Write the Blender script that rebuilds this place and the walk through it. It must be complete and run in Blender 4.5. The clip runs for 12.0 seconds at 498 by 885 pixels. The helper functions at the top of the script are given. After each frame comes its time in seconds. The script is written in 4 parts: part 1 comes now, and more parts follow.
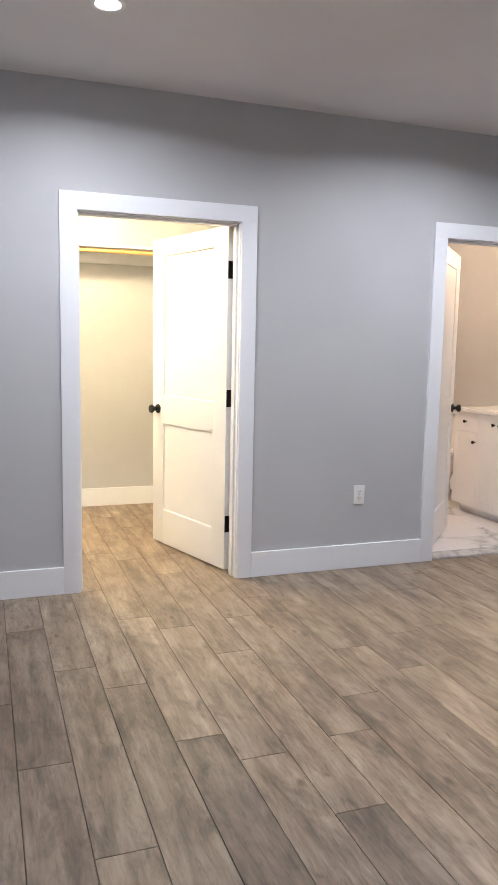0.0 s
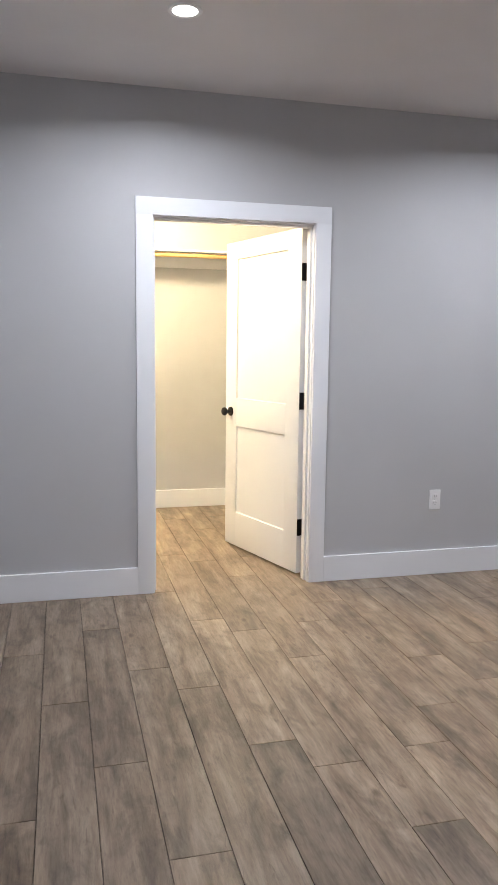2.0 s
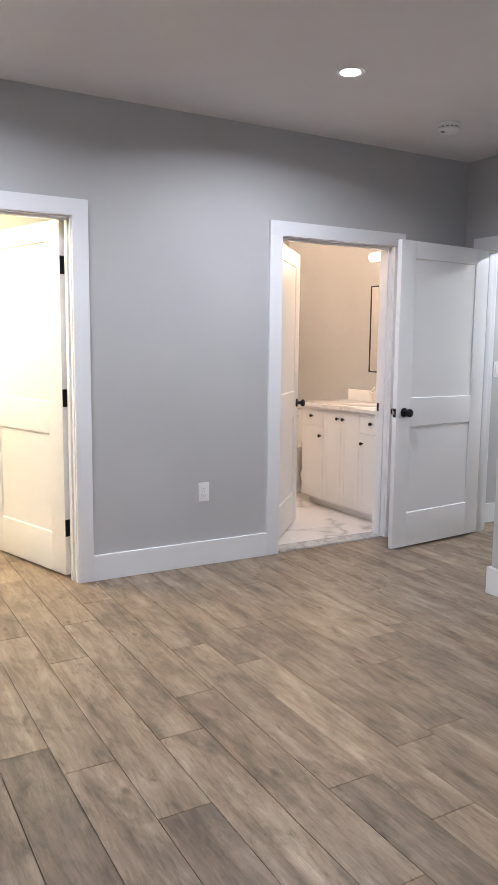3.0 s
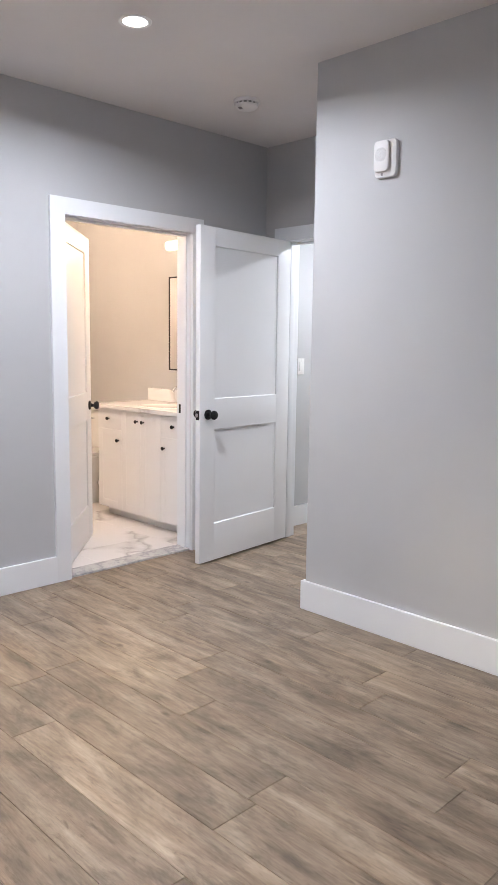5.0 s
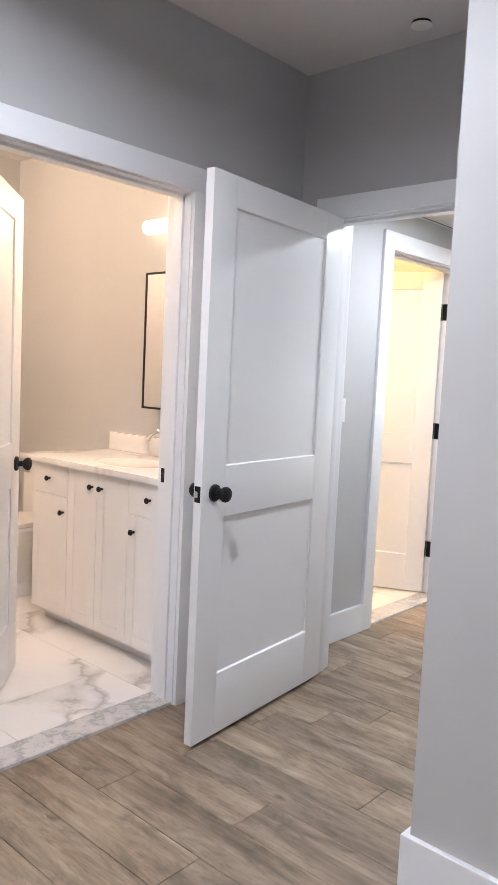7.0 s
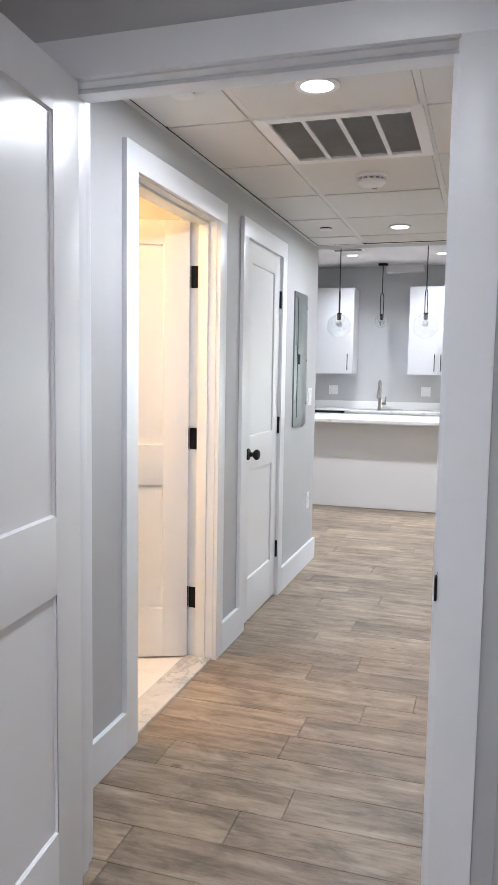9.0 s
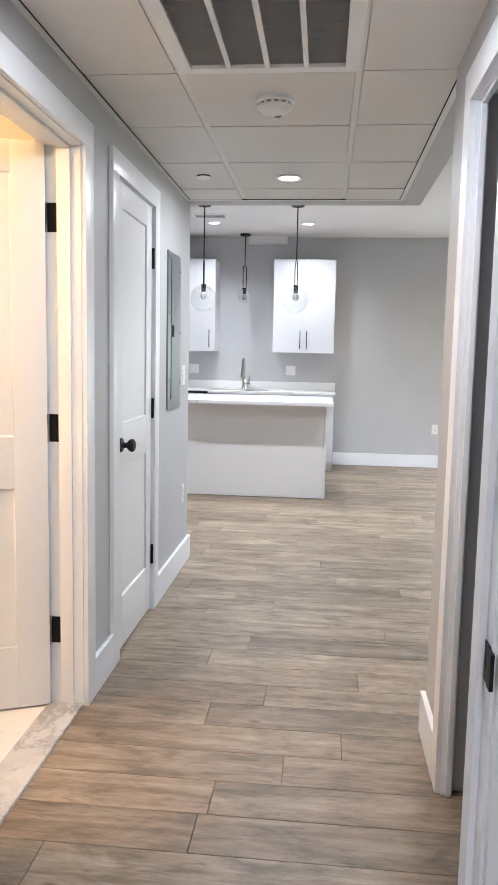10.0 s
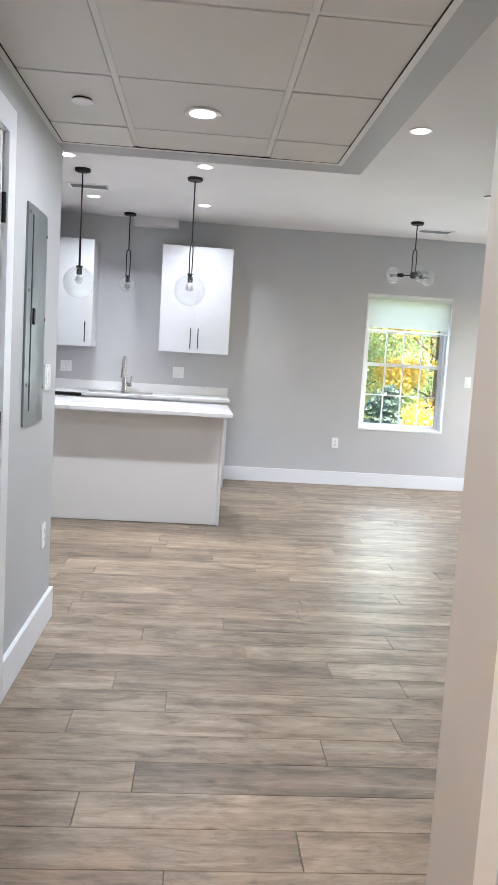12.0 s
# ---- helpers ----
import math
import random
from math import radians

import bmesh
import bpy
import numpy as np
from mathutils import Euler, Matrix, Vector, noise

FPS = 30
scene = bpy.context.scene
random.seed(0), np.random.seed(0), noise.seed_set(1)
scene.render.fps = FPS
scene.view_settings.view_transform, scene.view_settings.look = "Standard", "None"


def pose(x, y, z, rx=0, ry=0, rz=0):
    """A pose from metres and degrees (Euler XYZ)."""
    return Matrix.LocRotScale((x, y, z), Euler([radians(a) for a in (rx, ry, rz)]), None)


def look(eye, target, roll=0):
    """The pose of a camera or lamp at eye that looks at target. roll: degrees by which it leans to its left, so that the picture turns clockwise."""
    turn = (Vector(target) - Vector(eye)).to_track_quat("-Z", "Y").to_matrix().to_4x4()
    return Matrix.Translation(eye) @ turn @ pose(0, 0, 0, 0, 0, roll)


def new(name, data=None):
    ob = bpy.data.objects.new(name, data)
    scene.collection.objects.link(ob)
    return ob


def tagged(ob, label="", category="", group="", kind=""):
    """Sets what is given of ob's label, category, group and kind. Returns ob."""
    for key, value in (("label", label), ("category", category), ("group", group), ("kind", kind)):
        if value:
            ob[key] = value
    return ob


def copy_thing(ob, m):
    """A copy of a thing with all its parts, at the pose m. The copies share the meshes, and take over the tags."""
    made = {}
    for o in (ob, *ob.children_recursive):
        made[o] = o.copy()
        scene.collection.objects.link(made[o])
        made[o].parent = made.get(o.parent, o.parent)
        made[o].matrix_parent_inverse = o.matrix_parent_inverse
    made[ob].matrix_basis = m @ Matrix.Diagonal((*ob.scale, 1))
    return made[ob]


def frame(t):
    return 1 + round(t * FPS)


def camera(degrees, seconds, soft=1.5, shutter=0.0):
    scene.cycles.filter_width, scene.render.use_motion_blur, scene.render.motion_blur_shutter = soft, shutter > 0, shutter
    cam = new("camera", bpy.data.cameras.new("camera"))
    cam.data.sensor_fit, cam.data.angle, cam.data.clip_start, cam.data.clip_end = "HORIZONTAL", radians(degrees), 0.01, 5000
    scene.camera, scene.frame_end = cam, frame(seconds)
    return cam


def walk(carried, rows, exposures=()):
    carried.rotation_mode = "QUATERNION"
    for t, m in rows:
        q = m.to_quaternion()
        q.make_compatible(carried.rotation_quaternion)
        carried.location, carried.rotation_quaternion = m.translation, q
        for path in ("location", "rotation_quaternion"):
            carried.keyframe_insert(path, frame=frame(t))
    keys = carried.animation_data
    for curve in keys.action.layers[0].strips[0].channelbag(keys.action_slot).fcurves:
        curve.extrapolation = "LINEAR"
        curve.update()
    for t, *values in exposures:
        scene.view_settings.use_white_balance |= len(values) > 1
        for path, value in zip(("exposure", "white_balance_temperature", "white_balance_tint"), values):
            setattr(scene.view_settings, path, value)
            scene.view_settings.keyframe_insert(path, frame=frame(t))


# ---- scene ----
cam = camera(36.97, 12.0)
PATH = [
    (0, (0.473, 0.058, 1.356), (1.142, 1.925, 1.100), 1.08),
    (0.5, (0.398, 0.084, 1.356), (0.809, 2.024, 1.096), 0.81),
    (1, (0.360, 0.090, 1.356), (0.636, 2.054, 1.099), 0.60),
    (1.5, (0.373, 0.092, 1.355), (0.693, 2.050, 1.104), 0.64),
    (2, (0.462, 0.078, 1.355), (0.952, 2.001, 1.103), 0.66),
    (2.5, (0.530, 0.068, 1.355), (1.262, 1.912, 1.100), 0.67),
    (3, (0.650, 0.027, 1.354), (1.632, 1.751, 1.097), 0.58),
    (3.5, (0.660, 0.044, 1.354), (1.880, 1.608, 1.097), 0.55),
    (5.3, (1.140, 0.643, 1.356), (2.547, 2.042, 1.104), 1.08),
    (5.5, (1.258, 0.824, 1.357), (2.672, 2.218, 1.121), 1.53),
    (6, (1.525, 1.159, 1.342), (2.956, 2.540, 1.125), 1.86),
    (6.5, (1.794, 1.504, 1.340), (3.237, 2.875, 1.143), 2.30),
    (6.7, (1.916, 1.691, 1.346), (3.374, 3.046, 1.156), 2.61),
    (8.3, (2.768, 2.625, 1.367), (4.474, 3.655, 1.199), 0.93),
    (8.5, (2.878, 2.712, 1.350), (4.653, 3.618, 1.178), 0.99),
    (9, (3.141, 2.909, 1.360), (5.041, 3.508, 1.173), 0.92),
    (9.5, (3.416, 3.126, 1.354), (5.375, 3.466, 1.142), 0.99),
    (10, (3.758, 3.230, 1.324), (5.735, 3.424, 1.092), 1.15),
    (10.5, (4.084, 3.294, 1.338), (6.067, 3.402, 1.105), 1.85),
    (11, (4.349, 3.371, 1.337), (6.336, 3.404, 1.112), 2.58),
    (11.5, (4.603, 3.403, 1.326), (6.591, 3.371, 1.103), 3.22),
    (12, (4.821, 3.394, 1.331), (6.804, 3.255, 1.111), 3.55),
]
EXPOSURES = [(0, 3.10), (0.5, 2.95), (1.0, 2.92), (1.5, 2.94), (3.5, 3.22), (5.5, 3.48), (6.5, 3.38), (8.5, 3.09), (9, 3.02), (10, 3.01), (11, 3.03), (12, 2.90)]
walk(cam, [(t, look(eye, target, roll)) for t, eye, target, roll in PATH], EXPOSURES)

# ---- plan, in metres ----
BED_H, HALL_H, LIV_H = 2.675, 2.25, 2.755        # ceiling heights
NORTH, NORTH_T = 4.09, 0.12                        # long wall with four doors
WEST, EAST, SOUTH = -0.06, 3.817, -1.2             # bedroom
NOOK_Y = 2.848                                     # south side of the nook
DOORWALL, DOORWALL_T = 4.76, 0.12                  # wall with the bedroom door
HALL_R, HALL_R_T, HALL_R_END = 2.834, 0.154, 6.327   # right wall of the hall
HALL_L_END = 8.472
FAR, LIV_S, KIT_N = 13.01, -0.9, 6.0               # living room and kitchen
DOOR_H = 2.038
BASE_H, BASE_T = 0.15, 0.019

# ---- world and lamps ----
world = bpy.data.worlds.new("world")
scene.world = world
world.use_nodes = True
wn = world.node_tree
sky = wn.nodes.new("ShaderNodeTexSky")
sky.sky_type, sky.sun_disc = "NISHITA", False
sky.sun_elevation, sky.sun_rotation = radians(38), radians(200)
wn.nodes["Background"].inputs[1].default_value = 0.15
wn.links.new(sky.outputs[0], wn.nodes["Background"].inputs[0])
sun = new("sun", bpy.data.lights.new("sun", "SUN"))
sun.data.energy, sun.data.angle, sun.data.color = 5.0, radians(0.5), (1, 0.95, 0.86)
sun.matrix_world = look((0, 0, 20), (0 + 8, 6, 9))

NEUTRAL, COOL, WARM, PEACH, WARMER = (0.885, 0.905, 1.0), (0.87, 0.91, 1.0), (1.0, 0.79, 0.48), (1.0, 0.70, 0.48), (1.0, 0.60, 0.25)


def lamp(name, x, y, z, watts, colour, size=0.13, spread=170):
    light = bpy.data.lights.new(name, "AREA")
    light.shape, light.size, light.energy, light.color = "DISK", size, watts, colour
    light.spread = radians(spread)
    ob = new(name, light)
    ob.matrix_world = pose(x, y, z)
    return ob


# The two bedroom cans at y -0.5 are unseen, added as fill.
BED_CANS = [(0.972, 3.18), (2.945, 3.10), (0.972, -0.5), (2.945, -0.5)]
HALL_CANS = [(5.486, 3.445), (7.775, 3.44)]
# Last four unseen: two at x 9.3 continue the grid, two are added fill.
LIV_CANS = [(9.39, 2.16), (10.64, 3.445), (10.6, 4.46), (12.04, 4.475), (12.08, 3.445), (9.3, 3.445), (9.3, 4.46), (9.39, 0.4), (11.2, 0.4)]
for (x, y), watts in zip(BED_CANS, (3.25, 3.25, 2.1, 2.1)):
    lamp("bedroom_lamp", x, y, BED_H - 0.012, watts, NEUTRAL, spread=161)
for x, y in HALL_CANS:
    lamp("hall_lamp", x, y, HALL_H - 0.012, 2.2, COOL, spread=176)
for x, y in LIV_CANS:
    lamp("living_lamp", x, y, LIV_H - 0.012, 2.05, COOL, 0.05, 130)


def globe_lamp(name, x, y, z, watts, colour, radius):
    ob = new(name, bpy.data.lights.new(name, "POINT"))
    ob.data.energy, ob.data.color, ob.data.shadow_soft_size = watts, colour, radius
    ob.matrix_world = pose(x, y, z)
    return ob


globe_lamp("closet_lamp", 0.75, 5.15, BED_H - 0.12, 20, WARM, 0.12)
globe_lamp("hall_bath_lamp", 5.45, 5.25, 2.24, 10.5, WARMER, 0.10)
# Unseen fill lamp, added to the vanity bar to lighten the bathroom fronts.
globe_lamp("bathroom_fill", 3.45, 5.65, BED_H - 0.13, 5.6, PEACH, 0.10)
bar = lamp("vanity_lamp", 4.64, 4.82, 2.10, 1.4, PEACH, 0.1)
bar.data.shape, bar.data.size, bar.data.size_y = "RECTANGLE", 0.09, 0.50
bar.matrix_world = pose(4.655, 4.82, 2.10, 0, -75, 180)
sky_fill = lamp("window_daylight", FAR + 0.066, 1.165, 1.20, 2.3, (0.82, 0.95, 1.0), 0.9, 170)
sky_fill.data.shape, sky_fill.data.size, sky_fill.data.size_y = "RECTANGLE", 0.85, 1.05
sky_fill.matrix_world = pose(FAR + 0.066, 1.165, 1.19, 90, 0, 90)
side_fill = lamp("side_window_daylight", 11.75, LIV_S - 0.01, 1.3, 3.0, (0.82, 0.95, 1.0), 0.9, 170)
side_fill.data.shape, side_fill.data.size, side_fill.data.size_y = "RECTANGLE", 1.7, 1.5
side_fill.matrix_world = pose(11.75, LIV_S - 0.01, 1.3, 90, 0, 0)

# ---- materials ----


def material(name, colour, rough=0.5, metal=0.0, spec=0.5):
    m = bpy.data.materials.new(name)
    m.use_nodes = True
    b = m.node_tree.nodes["Principled BSDF"]
    b.inputs["Base Color"].default_value = (*colour, 1)
    b.inputs["Roughness"].default_value = rough
    b.inputs["Metallic"].default_value = metal
    b.inputs["Specular IOR Level"].default_value = spec
    return m


def node(m, kind, **values):
    n = m.node_tree.nodes.new(kind)
    for key, value in values.items():
        n.inputs[key.replace("_", " ")].default_value = value
    return n


def link(m, a, b):
    m.node_tree.links.new(a, b)


def position(m, scale=(1, 1, 1)):
    g = node(m, "ShaderNodeNewGeometry")
    v = node(m, "ShaderNodeVectorMath")
    v.operation = "MULTIPLY"
    link(m, g.outputs["Position"], v.inputs[0])
    v.inputs[1].default_value = scale
    return v.outputs[0]


def ramp(m, fac, stops):
    r = node(m, "ShaderNodeValToRGB")
    e = r.color_ramp.elements
    while len(e) < len(stops):
        e.new(0.5)
    for el, (p, c) in zip(e, stops):
        el.position, el.color = p, (*c, 1)
    link(m, fac, r.inputs[0])
    return r.outputs[0]


def bump(m, height, strength, distance):
    b = node(m, "ShaderNodeBump", Strength=strength, Distance=distance)
    link(m, height, b.inputs["Height"])
    link(m, b.outputs[0], m.node_tree.nodes["Principled BSDF"].inputs["Normal"])


def painted(name, colour, rough, spread=0.03, grain=350.0, strength=0.12):
    """Rolled or sprayed paint: faint mottling, fine orange-peel relief."""
    m = material(name, colour, rough)
    big = node(m, "ShaderNodeTexNoise", Scale=1.7, Detail=4.0)
    link(m, position(m), big.inputs["Vector"])
    lo = tuple(c * (1 - spread) for c in colour)
    hi = tuple(min(1, c * (1 + spread)) for c in colour)
    link(m, ramp(m, big.outputs[0], [(0.3, lo), (0.7, hi)]), m.node_tree.nodes["Principled BSDF"].inputs["Base Color"])
    fine = node(m, "ShaderNodeTexNoise", Scale=grain, Detail=2.0)
    link(m, position(m), fine.inputs["Vector"])
    bump(m, fine.outputs[0], strength, 0.0006)
    return m


WALL = painted("wall_paint", (0.487, 0.493, 0.506), 0.55)
CEILING = painted("ceiling_paint", (0.72, 0.70, 0.70), 0.8)
TRIM = painted("trim_paint", (0.80, 0.82, 0.85), 0.32, 0.015, 120.0, 0.05)
DOOR = painted("door_paint", (0.80, 0.81, 0.825), 0.33, 0.015, 160.0, 0.06)
VANITY = painted("vanity_paint", (0.80, 0.80, 0.81), 0.3, 0.01, 90.0, 0.03)
CABINET = painted("cabinet_paint", (0.655, 0.668, 0.695), 0.3, 0.01, 90.0, 0.03)
ISLAND = painted("island_paint", (0.80, 0.79, 0.78), 0.45, 0.01, 90.0, 0.03)
PLASTIC = material("white_plastic", (0.82, 0.82, 0.82), 0.35)
PLASTIC_GREY = material("grey_plastic", (0.35, 0.35, 0.35), 0.5)
BLACK = painted("matt_black_metal", (0.008, 0.008, 0.009), 0.5, 0.2, 200.0, 0.05)
BLACK.node_tree.nodes["Principled BSDF"].inputs["Specular IOR Level"].default_value = 0.25
STEEL = material("brushed_steel", (0.48, 0.47, 0.46), 0.25, 1.0)
CHROME = material("chrome", (0.8, 0.8, 0.8), 0.07, 1.0)
MIRROR = material("mirror_glass", (0.9, 0.9, 0.9), 0.02, 1.0)
PORCELAIN = material("porcelain", (0.84, 0.83, 0.81), 0.12)
VINYL = material("white_vinyl", (0.82, 0.83, 0.84), 0.3)
DARK = material("dark_gap", (0.02, 0.018, 0.016), 0.8)
SEAM = material("plank_seam", (0.075, 0.058, 0.045), 0.8)
TILE = painted("ceiling_tile", (0.76, 0.745, 0.725), 0.85, 0.03, 220.0, 0.5)
GRID = painted("ceiling_grid", (0.79, 0.78, 0.765), 0.5, 0.01)
FILTER = painted("grille_dark", (0.50, 0.49, 0.48), 0.7, 0.2)
PINE = material("pine_rod", (0.72, 0.45, 0.17), 0.5)


def glowing(name, colour, strength):
    m = material(name, (0.9, 0.9, 0.9), 0.4)
    b = m.node_tree.nodes["Principled BSDF"]
    b.inputs["Emission Color"].default_value = (*colour, 1)
    b.inputs["Emission Strength"].default_value = strength
    return m


LENS = glowing("lamp_lens", (1, 0.98, 0.97), 1.6)
LENS_WARM = glowing("warm_lamp_lens", (1, 0.86, 0.6), 0.45)


def clear_glass(name, rough=0.015, low=0.06, tint=(0.985, 0.99, 0.99, 1)):
    """Thin clear glass: see-through, with gloss that grows towards its rim."""
    m = material(name, (1, 1, 1), rough)
    seen, shine = node(m, "ShaderNodeBsdfTransparent"), node(m, "ShaderNodeBsdfGlossy", Roughness=rough)
    seen.inputs[0].default_value = tint
    rim = node(m, "ShaderNodeLayerWeight", Blend=0.5)
    mix = node(m, "ShaderNodeMixShader")
    link(m, ramp(m, rim.outputs["Facing"], [(0.0, (low,) * 3), (0.72, (low * 1.6,) * 3), (0.90, (0.24,) * 3), (1.0, (0.60,) * 3)]), mix.inputs[0])
    link(m, seen.outputs[0], mix.inputs[1])
    link(m, shine.outputs[0], mix.inputs[2])
    link(m, mix.outputs[0], m.node_tree.nodes["Material Output"].inputs[0])
    m.node_tree.nodes.remove(m.node_tree.nodes["Principled BSDF"])
    return m


GLASS = clear_glass("clear_glass")


def marble(name, base, vein, scale, width=0.06, rough=0.12):
    m = material(name, base, rough)
    warp = node(m, "ShaderNodeTexNoise", Scale=scale * 0.9, Detail=6.0, Roughness=0.6)
    link(m, position(m), warp.inputs["Vector"])
    add = node(m, "ShaderNodeMixRGB")
    add.blend_type = "ADD"
    add.inputs[0].default_value = 0.55
    link(m, position(m), add.inputs[1])
    link(m, warp.outputs["Color"], add.inputs[2])
    info = node(m, "ShaderNodeObjectInfo")
    shift = node(m, "ShaderNodeVectorMath")
    link(m, add.outputs[0], shift.inputs[0])
    link(m, info.outputs["Random"], shift.inputs[1])
    lines = node(m, "ShaderNodeTexNoise", Scale=scale * 0.6, Detail=3.0)
    link(m, shift.outputs[0], lines.inputs["Vector"])
    soft = ramp(m, lines.outputs[0], [(0.5 - width, base), (0.5, vein), (0.5 + width * 0.4, tuple(0.6 * b + 0.4 * v for b, v in zip(base, vein))), (0.5 + width * 1.6, base)])
    link(m, soft, m.node_tree.nodes["Principled BSDF"].inputs["Base Color"])
    return m


MARBLE = marble("marble_tile", (0.80, 0.79, 0.78), (0.47, 0.46, 0.45), 1.5, 0.022)
QUARTZ = marble("quartz_top", (0.82, 0.82, 0.82), (0.60, 0.58, 0.56), 1.6, 0.03, 0.15)
THRESHOLD = marble("grey_marble", (0.58, 0.57, 0.56), (0.36, 0.36, 0.37), 7.0, 0.09, 0.2)


def plank_wood():
    """Grey-brown oak-look laminate; boards run along y."""
    m = material("plank_wood", (0.25, 0.2, 0.16), 0.42)
    b = m.node_tree.nodes["Principled BSDF"]
    info, geo = node(m, "ShaderNodeObjectInfo"), node(m, "ShaderNodeNewGeometry")
    rnd = node(m, "ShaderNodeMath")
    link(m, info.outputs["Random"], rnd.inputs[0])
    link(m, geo.outputs["Random Per Island"], rnd.inputs[1])
    far = node(m, "ShaderNodeMath")
    far.operation = "MULTIPLY"
    link(m, rnd.outputs[0], far.inputs[0])
    far.inputs[1].default_value = 37.0

    def coords(sx, sy):
        v = node(m, "ShaderNodeVectorMath")
        link(m, position(m, (sx, sy, 1)), v.inputs[0])
        link(m, far.outputs[0], v.inputs[1])
        return v.outputs[0]

    streak = node(m, "ShaderNodeTexNoise", Scale=1.0, Detail=9.0, Roughness=0.66, Distortion=0.5)
    link(m, coords(15.0, 1.6), streak.inputs["Vector"])
    cloud = node(m, "ShaderNodeTexNoise", Scale=1.0, Detail=9.0, Roughness=0.66, Distortion=0.5)
    link(m, coords(10.0, 4.0), cloud.inputs["Vector"])
    grain = node(m, "ShaderNodeTexNoise", Scale=1.0, Detail=5.0, Roughness=0.7, Distortion=0.3)
    link(m, coords(120.0, 12.0), grain.inputs["Vector"])
    knots = node(m, "ShaderNodeTexVoronoi", Scale=1.0, Randomness=1.0)
    link(m, coords(6.3, 3.1), knots.inputs["Vector"])
    knot = ramp(m, knots.outputs["Distance"], [(0.0, (0.45, 0.41, 0.38)), (0.045, (0.66, 0.63, 0.60)), (0.08, (0.95, 0.94, 0.93)), (0.11, (1.10, 1.09, 1.08)), (0.18, (1, 1, 1))])
    col = ramp(m, streak.outputs[0], [(0.30, (0.128, 0.092, 0.064)), (0.42, (0.196, 0.147, 0.105)), (0.54, (0.258, 0.202, 0.149)), (0.70, (0.350, 0.285, 0.218))])
    tint = ramp(m, cloud.outputs[0], [(0.30, (0.50, 0.485, 0.47)), (0.42, (0.80, 0.79, 0.78)), (0.51, (1.04, 1.035, 1.03)), (0.66, (1.28, 1.27, 1.26))])
    fine = ramp(m, grain.outputs[0], [(0.32, (0.84, 0.835, 0.83)), (0.50, (1.0, 1.0, 1.0)), (0.68, (1.09, 1.09, 1.09))])
    fleck = node(m, "ShaderNodeTexNoise", Scale=1.0, Detail=4.0, Roughness=0.6, Distortion=0.5)
    link(m, coords(75.0, 11.0), fleck.inputs["Vector"])
    flecks = ramp(m, fleck.outputs[0], [(0.30, (0.74, 0.72, 0.70)), (0.40, (1.0, 1.0, 1.0)), (0.62, (1.0, 1.0, 1.0)), (0.74, (1.14, 1.135, 1.13))])
    smear = node(m, "ShaderNodeTexNoise", Scale=1.0, Detail=6.0, Roughness=0.62, Distortion=0.6)
    link(m, coords(26.0, 7.5), smear.inputs["Vector"])
    smears = ramp(m, smear.outputs[0], [(0.27, (0.60, 0.575, 0.55)), (0.36, (0.86, 0.85, 0.84)), (0.43, (1.0, 1.0, 1.0)), (0.66, (1.02, 1.02, 1.02)), (0.76, (1.16, 1.15, 1.14))])
    frac = node(m, "ShaderNodeMath")
    frac.operation = "FRACT"
    link(m, far.outputs[0], frac.inputs[0])
    board = ramp(m, frac.outputs[0], [(0.0, (0.79, 0.785, 0.785)), (0.5, (0.98, 0.97, 0.96)), (1.0, (1.21, 1.195, 1.18))])
    out = col
    for layer in (tint, smears, fine, flecks, knot, board):
        mix = node(m, "ShaderNodeMixRGB")
        mix.blend_type = "MULTIPLY"
        mix.inputs[0].default_value = 1.0
        link(m, out, mix.inputs[1])
        link(m, layer, mix.inputs[2])
        out = mix.outputs[0]
    link(m, out, b.inputs["Base Color"])
    link(m, ramp(m, grain.outputs[0], [(0.3, (0.48,) * 3), (0.7, (0.36,) * 3)]), b.inputs["Roughness"])
    bump(m, grain.outputs[0], 0.25, 0.0006)
    return m


WOOD = plank_wood()

# ---- building helpers ----


def box(bm, x0, x1, y0, y1, z0, z1, bevel=0.0):
    x0, x1, y0, y1, z0, z1 = min(x0, x1), max(x0, x1), min(y0, y1), max(y0, y1), min(z0, z1), max(z0, z1)
    v = [bm.verts.new((x, y, z)) for x in (x0, x1) for y in (y0, y1) for z in (z0, z1)]
    faces = [bm.faces.new([v[i] for i in f]) for f in ((0, 1, 3, 2), (4, 6, 7, 5), (0, 4, 5, 1), (2, 3, 7, 6), (0, 2, 6, 4), (1, 5, 7, 3))]
    if bevel:
        edges = list({e for f in faces for e in f.edges})
        bmesh.ops.bevel(bm, geom=edges, offset=bevel, segments=2, profile=0.7, affect="EDGES")


def rod(bm, a, b, r0, r1=None, seg=20, caps=True):
    a, b = Vector(a), Vector(b)
    turn = (b - a).to_track_quat("Z", "Y").to_matrix().to_4x4()
    m = Matrix.Translation((a + b) / 2) @ turn
    bmesh.ops.create_cone(bm, cap_ends=caps, segments=seg, radius1=r0, radius2=r0 if r1 is None else r1, depth=(b - a).length, matrix=m)


